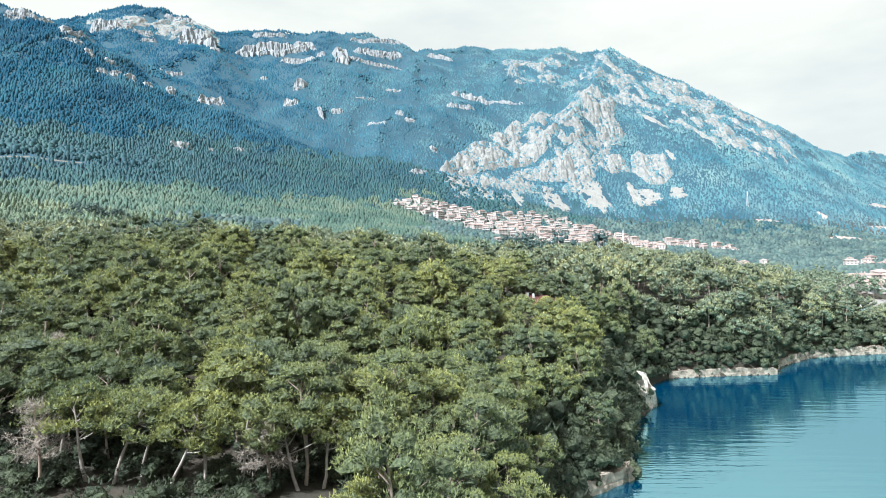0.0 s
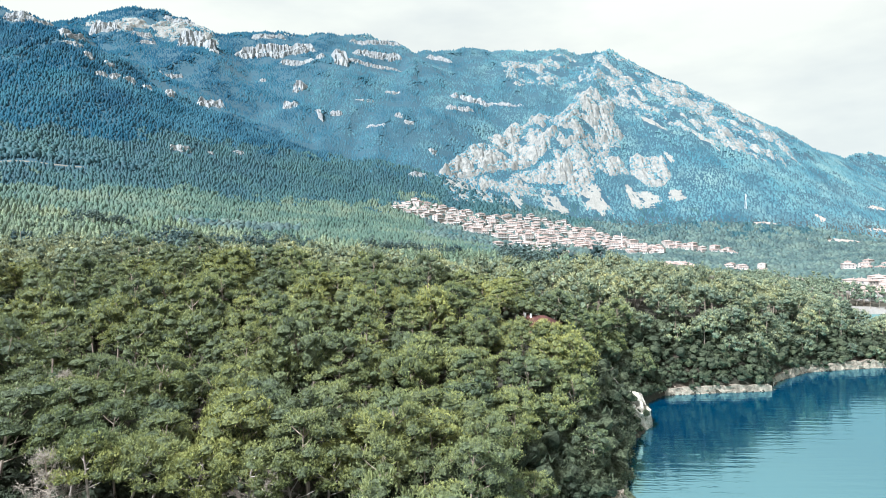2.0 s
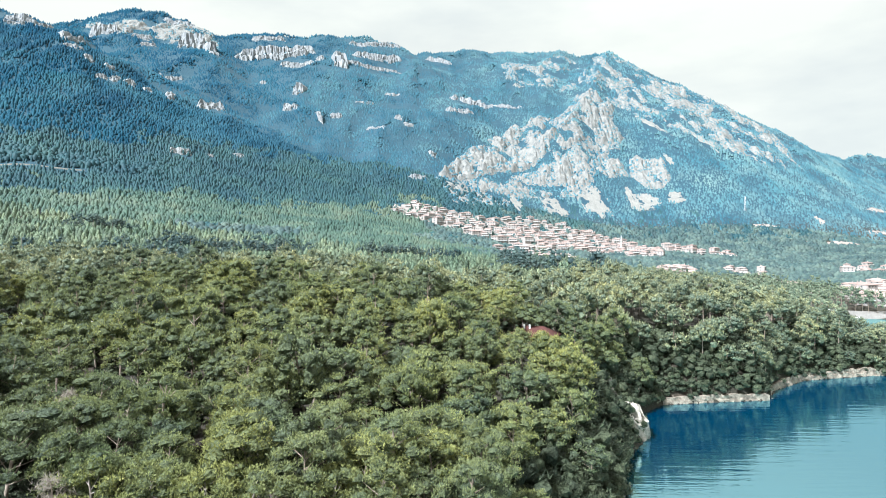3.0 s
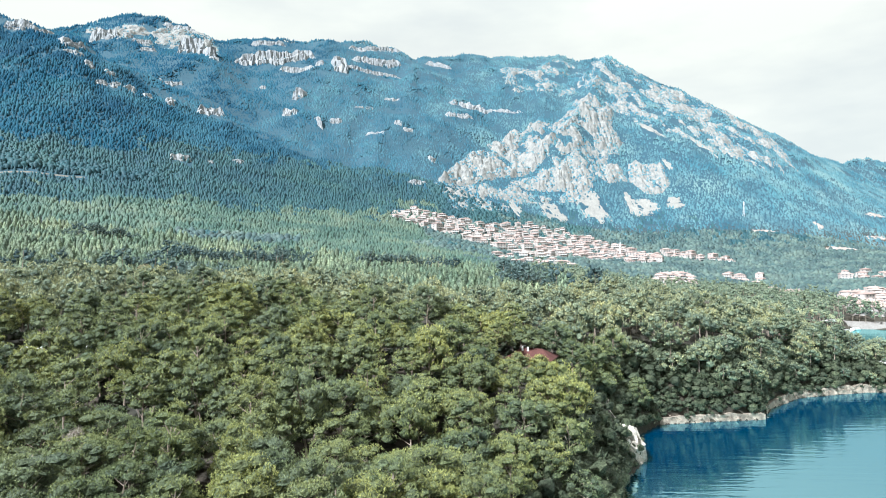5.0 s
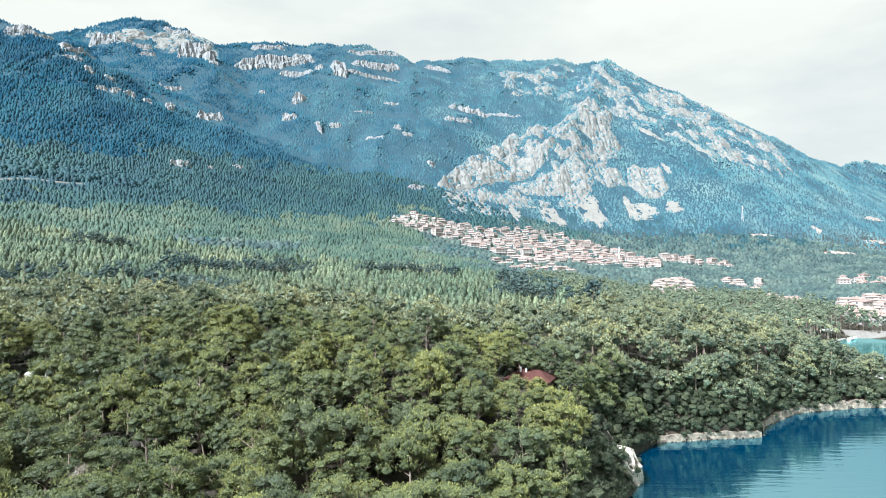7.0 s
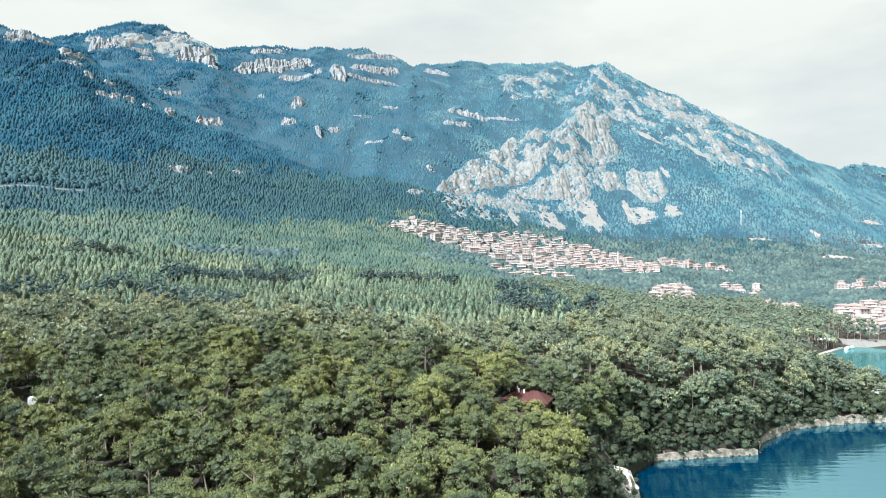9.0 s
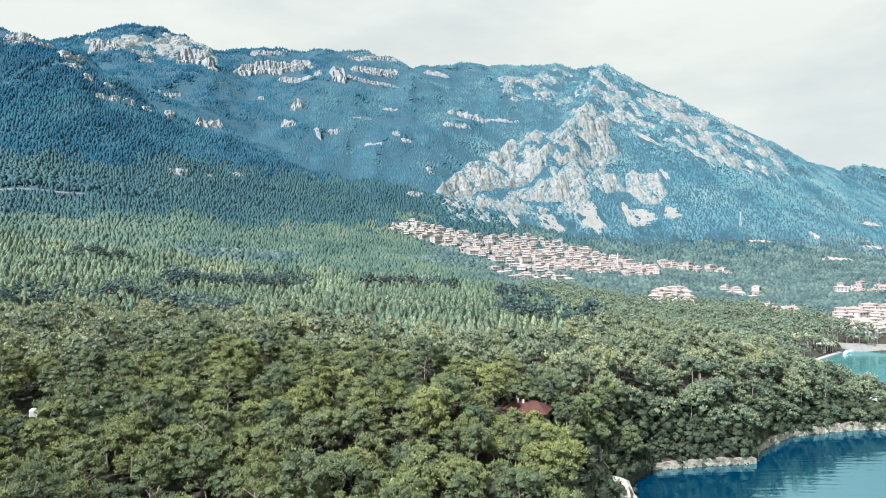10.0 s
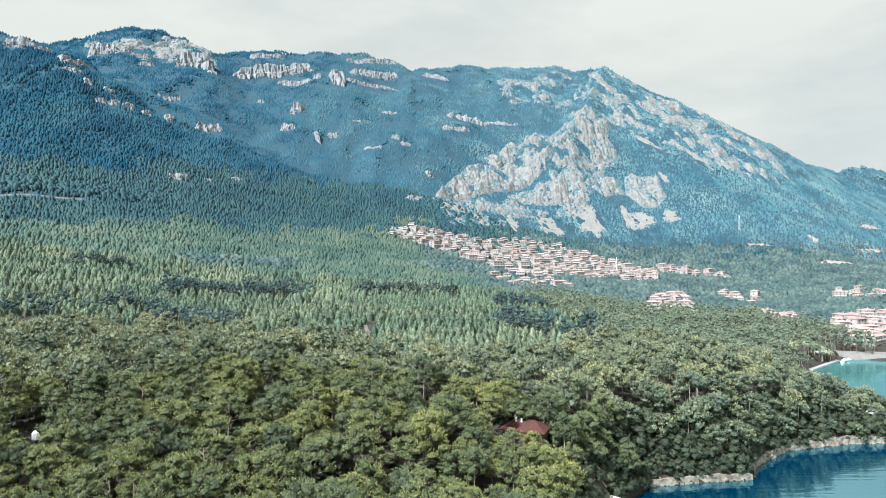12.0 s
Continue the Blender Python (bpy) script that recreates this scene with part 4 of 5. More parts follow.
belt = young_zone(mx, my, False) & ~young_zone(mx, my)
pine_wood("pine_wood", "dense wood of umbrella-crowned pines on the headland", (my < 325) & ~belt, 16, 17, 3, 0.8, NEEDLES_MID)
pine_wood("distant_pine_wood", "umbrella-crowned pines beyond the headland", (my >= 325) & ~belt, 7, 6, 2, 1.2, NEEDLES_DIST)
pine_wood("pine_belt", "dark belts of old pines between the young plantations", belt, 10, 8, 2, 1.25, NEEDLES_LOW)

# the same wood round the start
qx, qy = jittered(-150, 12, -130, 40, 9.0, r)
ok = ~inside(qx, qy, SEA) & (line_distance(qx, qy, SHORE)[0] > 4)
mx, my = qx[ok], qy[ok]
mz, size = height(mx, my) - 0.2, r.uniform(0.7, 1.0, len(mx))
pine_wood("hillside_pine_wood", "umbrella-crowned pines below the start of the flight", my < 999, 6, 3, 1, 1.25, NEEDLES_MID)

# thicket on the steep bank above the water
bx, by = jittered(-10, 250, 95, 400, 2.6, r)
bd, _ = line_distance(bx, by, SHORE)
ok = ~inside(bx, by, SEA) & (bd > 1.0) & (bd < 20) & (r.uniform(0, 1, len(bx)) < 1.3 - bd / 30) & (np.hypot(bx - 48, by - 174) > 10) & (np.hypot(bx - 53, by - 166) > 6)
bx, by, bd = bx[ok], by[ok], bd[ok]
v, f = spread_out([bush(k + 5, (1.9, 2.3, 2.1, 2.6)[k], 20, 2, 0.75) for k in range(4)], bx, by, height(bx, by) - 0.4, r.uniform(0.7, 1.5, len(bx)) * np.clip(0.8 + bd / 16, 0.6, 1.5), r)
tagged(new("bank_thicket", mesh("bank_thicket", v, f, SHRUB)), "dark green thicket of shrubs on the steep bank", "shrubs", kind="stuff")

# taller shrubs hanging over the water's edge
bx, by = jittered(10, 250, 95, 300, 2.5, r)
bd, _ = line_distance(bx, by, SHORE)
ok = ~inside(bx, by, SEA) & (bd > 0.3) & (bd < 9) & (r.uniform(0, 1, len(bx)) < 0.93) & (np.hypot(bx - 48, by - 174) > 10) & (np.hypot(bx - 53, by - 166) > 6)
bx, by = bx[ok], by[ok]
near = by < 190
size, z = r.uniform(0.7, 1.35, len(bx)), height(bx, by) - 0.2
v, f = joined([spread_out([bush(k + 65, (2.2, 2.8, 2.5, 3.1)[k], per, 3, tuft) for k in range(4)], bx[pick], by[pick], z[pick], size[pick], r) for pick, per, tuft in ((near, 170, 0.5), (~near, 44, 0.62))])
tagged(new("shore_shrubs", mesh("shore_shrubs", v, f, SHRUB)), "tall dark evergreen shrubs overhanging the shore rocks", "shrubs", kind="stuff")

# undergrowth at the wood's edge
bx, by = jittered(-75, 8, 48, 96, 2.6, r)
ok = (r.uniform(0, 1, len(bx)) < 0.55) & (np.hypot(bx + 17, by - 67) > 5)
bx, by = bx[ok], by[ok]
# bushes added over the near wood's floor to keep its gaps dark
fx, fy = jittered(-165, 62, 96, 212, 5.0, r)
ok = ~inside(fx, fy, SEA) & (np.abs(fx) < 0.74 * fy + 8) & (np.hypot(fx - 27, fy - 180) > 10)
fx, fy = fx[ok], fy[ok]
v, f = joined([spread_out([bush(k + 15, (1.5, 2.0, 1.7, 2.3)[k], 96, 3, 0.42) for k in range(4)], bx, by, height(bx, by) - 0.3, r.uniform(0.6, 1.5, len(bx)), r),
               spread_out([bush(k + 25, (1.9, 2.4, 2.1, 2.6)[k], 8, 2, 0.6) for k in range(4)], fx, fy, height(fx, fy) - 0.3, r.uniform(0.6, 1.3, len(fx)), r)])
tagged(new("undergrowth", mesh("undergrowth", v, f, SHRUB)), "dark green undergrowth below the pines, partly added to darken the gaps", "shrubs", kind="stuff")

# young plantation in the valley
yx, yy = jittered(-460, 150, 245, 640, 5.4, r)
conical = young_zone(yx, yy)
ok = free(yx, yy, r) & conical & (np.abs(yx) < 0.76 * yy + 10)
yx, yy = yx[ok], yy[ok]
size = r.uniform(0.55, 1.2, len(yx)) * (1 + 0.2 * fbm(yx / 40, yy / 40, 91, 2))
close = yy < 470
piles = [spread_out([young_pine(k + 3, (7.5, 8.5, 6.6, 9.0)[k], (2.6, 2.9, 2.8, 2.5)[k], 15) for k in range(4)], yx[close], yy[close], height(yx[close], yy[close]) - 0.3, size[close], r),
         spread_out([young_pine(k + 3, (7.5, 8.5, 6.6, 9.0)[k], (2.7, 3.0, 2.9, 2.6)[k], 8, 1) for k in range(4)], yx[~close], yy[~close], height(yx[~close], yy[~close]) - 0.3, size[~close], r)]
v, f = joined(piles)
tagged(new("pine_plantation", mesh("pine_plantation", v, f, NEEDLES_YOUNG, smooth=True)), "plantation of slim young blue-green pines in the valley", "woods", kind="stuff")

# woods of the far valley
yx, yy = jittered(-900, 1000, 600, 1190, 4.5, r)
ok = free(yx, yy, r) & (yy > 640) & (np.abs(yx) < 0.76 * yy + 10)
yx, yy = yx[ok], yy[ok]
old = in_belt(yx, yy)
pointed = (yx < 60 - 0.1 * (yy - 600) + 60 * fbm(yx / 90, yy / 90, 14, 2)) & ~old
size = r.uniform(0.55, 1.3, len(yx))
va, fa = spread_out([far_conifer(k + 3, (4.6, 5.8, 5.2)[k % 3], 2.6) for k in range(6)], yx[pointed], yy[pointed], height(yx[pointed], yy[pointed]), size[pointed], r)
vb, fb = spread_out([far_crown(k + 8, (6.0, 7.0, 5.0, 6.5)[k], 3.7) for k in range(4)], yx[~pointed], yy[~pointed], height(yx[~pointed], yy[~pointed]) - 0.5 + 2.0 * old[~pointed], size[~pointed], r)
# needle colours turn bluer with height, in place of haze
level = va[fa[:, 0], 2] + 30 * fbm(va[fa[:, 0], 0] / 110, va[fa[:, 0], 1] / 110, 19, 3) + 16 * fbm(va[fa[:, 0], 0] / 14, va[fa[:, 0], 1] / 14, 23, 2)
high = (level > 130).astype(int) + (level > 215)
tagged(new("valley_woods", mesh("valley_woods", va, fa, [NEEDLES_VALLEY, NEEDLES_SLOPE, NEEDLES_FAR], high, smooth=True)), "conifer woods filling the valley below the mountain, tinted blue for haze with height", "woods", kind="stuff")
tagged(new("lowland_woods", mesh("lowland_woods", vb, fb, [NEEDLES_LOW, NEEDLES_SLOPE, NEEDLES_FAR], np.digitize(vb[fb[:, 0], 2] + 26 * fbm(vb[fb[:, 0], 0] / 60, vb[fb[:, 0], 1] / 60, 71, 3) + 30 * fbm(vb[fb[:, 0], 0] / 14, vb[fb[:, 0], 1] / 14, 73, 2), [100, 240]), smooth=True)), "rounded pine woods round the village, tinted bluish for haze", "woods", kind="stuff")

# woods of the mountains
yx, yy = jittered(-1750, 1900, 1150, 2060, 5.6, r)
hx, hy = jittered(1150, 1950, 2060, 2480, 7.0, r)
yx, yy = np.concatenate([yx, hx]), np.concatenate([yy, hy])
z = height(yx, yy)
thin = 0.97 - 0.5 * np.clip((yx - 380) / 300, 0, 1) * np.clip((z - 240) / 120, 0, 1) * (0.6 + fbm(yx / 60, yy / 60, 41, 3))
ok = free(yx, yy, r) & (np.abs(yx) < 0.735 * yy + 25) & (r.uniform(0, 1, len(yx)) < thin)
ok &= (height(yx, yy + 30) > z - 14) | (height(yx, yy - 40) < z - 4)  # none far down the lee of the crest
yx, yy, z = yx[ok], yy[ok], z[ok]
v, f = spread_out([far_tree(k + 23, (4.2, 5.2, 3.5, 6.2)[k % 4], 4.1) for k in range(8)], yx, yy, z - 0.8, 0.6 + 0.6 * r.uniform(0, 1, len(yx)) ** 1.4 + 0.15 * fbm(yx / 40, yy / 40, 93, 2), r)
# haze painted in: the bluest needles go on the upper slopes
tagged(new("mountain_woods", mesh("mountain_woods", v, f, [NEEDLES_FAR, NEEDLES_SLOPE], (v[f[:, 0], 2] + 0.12 * np.maximum(v[f[:, 0], 0] + 300, 0) + 45 * fbm(v[f[:, 0], 0] / 14, v[f[:, 0], 1] / 14, 23, 2) < 175).astype(int), smooth=True)), "dark conifer woods on the mountain slopes, tinted blue for haze", "woods", kind="stuff")

# bushes in the clefts of the rock
bx, by, bz = [], [], []
for poly, *rest in ROCKY:
    xs, ys = [q[0] for q in poly], [q[1] for q in poly]
    gx, gy = jittered(min(xs), max(xs), min(ys), max(ys), 5.2, r)
    lift = rock_lift(gx, gy, poly, *rest)
    ok = inside(gx, gy, poly) & (lift < 0.42 * rest[0]) & (r.uniform(0, 1, len(gx)) < 0.75 - 0.8 * np.clip(lift / rest[0], 0, 1))
    bx, by, bz = bx + [gx[ok]], by + [gy[ok]], bz + [height(gx[ok], gy[ok]) + np.maximum(lift[ok], -1.0)]
ledge = np.array(LEDGES)
bx, by, bz = np.concatenate(bx + [ledge[:, 0]]), np.concatenate(by + [ledge[:, 1]]), np.concatenate(bz + [height(ledge[:, 0], ledge[:, 1]) + 0.6 * ledge[:, 2] - 1.5])
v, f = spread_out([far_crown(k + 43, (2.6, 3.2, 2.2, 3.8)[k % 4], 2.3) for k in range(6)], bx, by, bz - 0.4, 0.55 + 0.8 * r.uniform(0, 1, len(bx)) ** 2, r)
tagged(new("cleft_bushes", mesh("cleft_bushes", v, f, SCRUB_FAR, smooth=True)), "bushes tinted haze blue, rooted in the clefts of the rock", "shrubs", kind="stuff")


# ---- houses ----
def hip_roof(w, d, rise, eave, ridge):
    bm = bmesh.new()
    a, b, c = w / 2 + eave, d / 2 + eave, ridge / 2
    lo = [bm.verts.new(q) for q in ((-a, -b, 0), (a, -b, 0), (a, b, 0), (-a, b, 0))]
    up = [bm.verts.new(q) for q in ((-a, -b, 0.18), (a, -b, 0.18), (a, b, 0.18), (-a, b, 0.18))]
    r1, r2 = bm.verts.new((-c, 0, rise)), bm.verts.new((c, 0, rise))
    bm.faces.new(lo[::-1])
    for k in range(4):
        bm.faces.new((lo[k], lo[(k + 1) % 4], up[(k + 1) % 4], up[k]))
    bm.faces.new((up[0], up[1], r2, r1))
    bm.faces.new((up[1], up[2], r2))
    bm.faces.new((up[2], up[3], r1, r2))
    bm.faces.new((up[3], up[0], r1))
    return bm


def pane_mesh():
    bm = bmesh.new()
    box(bm, -0.65, 0.65, -0.05, 0.05, -0.75, 0.75)
    return solid_mesh("window", bm, GLASS)


PANE = pane_mesh()


def house(w, d, storeys, wing):
    """A small hip-roofed house with its windows, balcony and chimney; its front looks along -y."""
    h = storeys * 3.0
    ob = tagged(new("house"), "white plastered house with a hipped clay-tile roof", "house", "village houses")
    bm = bmesh.new()
    box(bm, -w / 2, w / 2, -d / 2, d / 2, -4, h)
    if wing:
        box(bm, w / 2 - 0.2, w / 2 + 3.5, -d / 2 + 1.5, d / 2 - 1.0, -4, h - 3 + 0.4)
    part("wall", solid_mesh("house_wall", bm, PLASTER), ob)
    part("roof", solid_mesh("house_roof", hip_roof(w, d, 1.7, 0.4, max(w - d, 1.5)), ROOF), ob, "pinkish clay-tile hipped roof", pose(0, 0, h + 0.01))
    if wing:
        part("roof", solid_mesh("house_wing_roof", hip_roof(3.7, d - 2.5, 1.1, 0.4, 1.0), ROOF), ob, "", pose(w / 2 + 1.65, 0.25, h - 2.55))
    bm = bmesh.new()
    box(bm, -w / 2 + 0.4, w / 2 - 0.4, -d / 2 - 1.4, -d / 2 + 0.1, 2.9, 3.1)
    box(bm, -w / 2 + 0.4, w / 2 - 0.4, -d / 2 - 1.4, -d / 2 - 1.3, 3.1, 3.9)
    part("balcony", solid_mesh("house_balcony", bm, WHITE), ob)
    bm = bmesh.new()
    box(bm, -0.35, 0.35, -0.35, 0.35, -1.2, 1.2, 0.05)
    part("chimney", solid_mesh("house_chimney", bm, PLASTER), ob, "", pose(w * 0.25, d * 0.15, h + 1.6))
    for level in range(storeys):
        for k in (-1, 0, 1):
            part("window", PANE, ob, "", pose(k * w * 0.3, -d / 2 - 0.03, level * 3.0 + 1.6))
        part("window", PANE, ob, "", pose(w / 2 + (0 if not wing or level == storeys - 1 else 3.5) + 0.03, 0.3, level * 3.0 + 1.6, 0, 0, 90))
        part("window", PANE, ob, "", pose(-w / 2 - 0.03, 0.3, level * 3.0 + 1.6, 0, 0, 90))
    return ob


def yard(poly):
    """The trodden ground between the houses of one quarter."""
    xs, ys = [q[0] for q in poly], [q[1] for q in poly]
    x, y = np.meshgrid(np.arange(min(xs) - 6, max(xs) + 6, 5.0), np.arange(min(ys) - 6, max(ys) + 6, 5.0))
    d, _ = line_distance(x, y, poly + poly[:1])
    s = np.where(inside(x, y, poly), d, -d) + 5 * fbm(x / 14, y / 14, 81, 3)
    z = height(x, y) + np.where(s > 0, 0.7, -2.5)
    rows, cols = x.shape
    a = np.arange(rows * cols).reshape(rows, cols)
    quads = np.stack([a[:-1, :-1], a[:-1, 1:], a[1:, 1:], a[1:, :-1]], -1).reshape(-1, 4)
    quads = quads[(s.ravel()[quads] > 0).any(1)]
    tagged(new("yard", mesh("yard", np.column_stack([x.ravel(), y.ravel(), z.ravel()]), quads, YARD, smooth=True)), "pale paths, yards and gardens between the houses", "yard", kind="structure")


for poly in BUILT:
    yard(poly)
house_kinds = [house(11, 9, 2, False), house(13, 9, 2, True), house(9.5, 8.5, 2, False), house(15, 10, 3, False)]
placed, sites = [0] * 4, []
hr = np.random.default_rng(23)
for poly, gap, most in zip(BUILT, (11.5, 11, 12, 14, 13, 13, 15, 17), (230, 18, 26, 9, 14, 44, 16, 10)):
    xs, ys = [q[0] for q in poly], [q[1] for q in poly]
    count = 0
    for _ in range(4000):
        x, y = hr.uniform(min(xs), max(xs)), hr.uniform(min(ys), max(ys))
        if count >= most or not inside(np.array([x]), np.array([y]), poly)[0] or any((x - a) ** 2 + (y - b) ** 2 < gap * gap for a, b in sites):
            continue
        sites.append((x, y))
        count += 1
        k = int(hr.choice(4, p=[0.36, 0.26, 0.26, 0.12]))
        s = hr.uniform(0.82, 1.08)
        m = pose(x, y, ground_at(x, y) + 0.4, 0, 0, hr.normal(12, 22)) @ Matrix.Diagonal((s, s, s, 1))
        if placed[k]:
            copy_thing(house_kinds[k], Matrix()).matrix_basis = m
        else:
            house_kinds[k].matrix_basis = m
        placed[k] += 1


# red-roofed house among the pines
def forest_house(x, y, turn):
    z = ground_at(x, y) - 1.3
    ob = tagged(new("forest_house"), "timber house with a dark red roof among the pines", "house")
    ob.matrix_basis = pose(x, y, z, 0, 0, turn)
    bm = bmesh.new()
    box(bm, -6.0, 6.0, -4, 4, -2, 3.6)
    part("wall", solid_mesh("lodge_wall", bm, DARK_WOOD), ob, "dark timber wall")
    roof = part("roof", solid_mesh("lodge_roof", hip_roof(12, 8, 2.7, 1.2, 6.0), RED_ROOF), ob, "dark red sheet-metal hipped roof", pose(0, 0, 3.61))
    bm = bmesh.new()
    for k in range(-14, 15):
        reach = min(1.0, (7.2 - abs(k * 0.5)) / 4.2)
        a, b = Vector((k * 0.5, -5.2, 0.2)), Vector((k * 0.5, -5.2 + 5.2 * reach, 0.2 + 2.5 * reach))
        if reach > 0.05:
            q = [bm.verts.new(a + Vector((s, 0, t))) for s, t in ((-0.03, 0.02), (0.03, 0.02))] + [bm.verts.new(b + Vector((s, 0, t))) for s, t in ((0.03, 0.06), (-0.03, 0.06))]
            bm.faces.new(q)
    part("seam", solid_mesh("lodge_seams", bm, RED_ROOF), roof)
    for k, at in enumerate((-2.6, -0.9)):
        bm = bmesh.new()
        bmesh.ops.create_cone(bm, cap_ends=True, segments=12, radius1=0.34, radius2=0.3, depth=1.5)
        part("chimney", solid_mesh("lodge_chimney", bm, WHITE), ob, "white round chimney pot", pose(at, -1.2, 6.1))
    bm = bmesh.new()
    box(bm, -3.6, 0.6, -0.06, 0.06, 0, 0.12, 0.02)
    box(bm, -3.5, -3.42, -0.05, 0.05, -1.1, 0)
    box(bm, 0.42, 0.5, -0.05, 0.05, -1.1, 0)
    part("ridge_rail", solid_mesh("lodge_rail", bm, WHITE), ob, "white rail along the ridge", pose(0, -0.1, 6.95))
    for k in range(4):
        part("window", PANE, ob, "", pose(-4.5 + k * 3, -4.03, 1.7))


forest_house(27.5, 184, -22)
for x, y, s in ((16.5, 168, 0.6), (21.5, 169, 0.67), (26, 167.5, 0.65), (30.5, 168.5, 0.62), (35, 167, 0.59), (24, 162, 0.45), (38, 163, 0.4)):
    copy_thing(firsts[int(x) % 7], Matrix()).matrix_basis = pose(x, y, ground_at(x, y) - 0.4, 0, 0, x * 40) @ Matrix.Diagonal((s, s, s * 0.95, 1))


def minaret(x, y):
    ob = tagged(new("minaret"), "slender white mosque tower with a pointed cap", "tower")
    ob.matrix_basis = pose(x, y, ground_at(x, y))
    for name, r1, r2, z0, z1, mt in (("shaft", 1.3, 1.0, -2, 17, WHITE), ("balcony", 1.7, 1.9, 16.6, 17.8, WHITE), ("turret", 0.9, 0.8, 17.8, 21.5, WHITE), ("spire", 1.05, 0.05, 21.5, 26.5, GREY_METAL)):
        bm = bmesh.new()
        bmesh.ops.create_cone(bm, cap_ends=True, segments=14, radius1=r1, radius2=r2, depth=z1 - z0)
        part(name, solid_mesh("minaret_" + name, bm, mt), ob, "", pose(0, 0, (z0 + z1) / 2))


minaret(288, 1012)


def lattice_mast(x, y, tall):
    ob = tagged(new("radio_mast"), "pale steel lattice mast on the wooded slope", "mast")
    ob.matrix_basis = pose(x, y, ground_at(x, y))
    leg_points = [(-1.6, -1.6), (1.6, -1.6), (1.6, 1.6), (-1.6, 1.6)]
    for px, py in leg_points:
        part("leg", mesh("mast_leg", *tube([(px, py, -1), (px * 0.25, py * 0.25, tall)], [0.24, 0.16], 5), GREY_METAL), ob)
    for k in range(8):
        z0, z1 = tall * k / 8, tall * (k + 1) / 8
        s0, s1 = 1 - 0.75 * z0 / tall, 1 - 0.75 * z1 / tall
        bars = [tube([(leg_points[j][0] * s0, leg_points[j][1] * s0, z0), (leg_points[(j + 1) % 4][0] * s1, leg_points[(j + 1) % 4][1] * s1, z1)], [0.12, 0.12], 4) for j in range(4)]
        part("brace", mesh("mast_brace", *joined(bars), GREY_METAL), ob)
    for k, z in enumerate((0.82, 0.9)):
        bm = bmesh.new()
        bmesh.ops.create_cone(bm, cap_ends=True, segments=12, radius1=1.1, radius2=0.7, depth=0.5)
        part("dish_antenna", solid_mesh("mast_dish", bm, WHITE), ob, "", pose(0.6, -0.8, tall * z, 90, 0, 30 * k))


lattice_mast(593, 1233, 30)


# ---- roads, quay and beach ----
def strip(name, label, category, line, width, material, lift=0.15, wobble=0.0, seed=1):
    """A road or beach that follows the ground."""
    pts = []
    for (ax, ay), (bx, by) in zip(line, line[1:]):
        n_seg = max(2, int(math.hypot(bx - ax, by - ay) / 3))
        pts += [(ax + (bx - ax) * t / n_seg, ay + (by - ay) * t / n_seg) for t in range(n_seg)]
    pts = np.array(pts + [line[-1]], float)
    d = unit(np.gradient(pts, axis=0))
    side = np.column_stack([-d[:, 1], d[:, 0]])
    rows = []
    for k, s in enumerate(np.linspace(-1, 1, 5)):
        q = pts + side * (s * width / 2 * (1 + wobble * value_noise(pts[:, :1] / 7 + k, pts[:, 1:] / 7, seed)))
        rows.append(np.column_stack([q, height(q[:, 0], q[:, 1]) + (lift if abs(s) < 0.9 else -0.3)]))
    v = np.concatenate(rows)
    a = np.arange(len(v)).reshape(5, len(pts))
    quads = np.stack([a[:-1, :-1], a[:-1, 1:], a[1:, 1:], a[1:, :-1]], -1).reshape(-1, 4)[:, ::-1]
    return tagged(new(name, mesh(name, v, quads, material, smooth=True)), label, category, kind="structure")


strip("road", "pale gravel road through the pines", "road", [(-30, 292), (-37, 318), (-39, 340), (-44, 372)], 3.4, TRACK, 0.2, 0.3)
strip("road_2", "pale dirt track along the plantation's edge", "road", [(-285, 322), (-244, 341), (-225, 352), (-211, 374)], 5.0, TRACK, 0.25, 0.4)
strip("road_3", "pale bare terrace cut across the wooded slope", "terrace", [(-560, 748), (-505, 785), (-462, 815)], 6, TRACK, 0.3, 0.5)
strip("beach", "narrow pale sand beach below the town", "beach", [(300, 463), (318, 459), (336, 456), (380, 449), (440, 441), (560, 434)], 11, SAND, 0.5, 0.1)


def quay():
    bm = bmesh.new()
    a, b = Vector((250, 412, 0)), Vector((292, 449, 0))
    d = (b - a).normalized()
    length = (b - a).length
    box(bm, 0, length, -1.6, 1.6, -3, 1.1, 0.08)
    ob = tagged(new("quay", solid_mesh("quay", bm, CONCRETE)), "low pale concrete quay along the bay", "quay", kind="structure")
    ob.matrix_basis = pose(a.x, a.y, 0, 0, 0, math.degrees(math.atan2(d.y, d.x)))


quay()


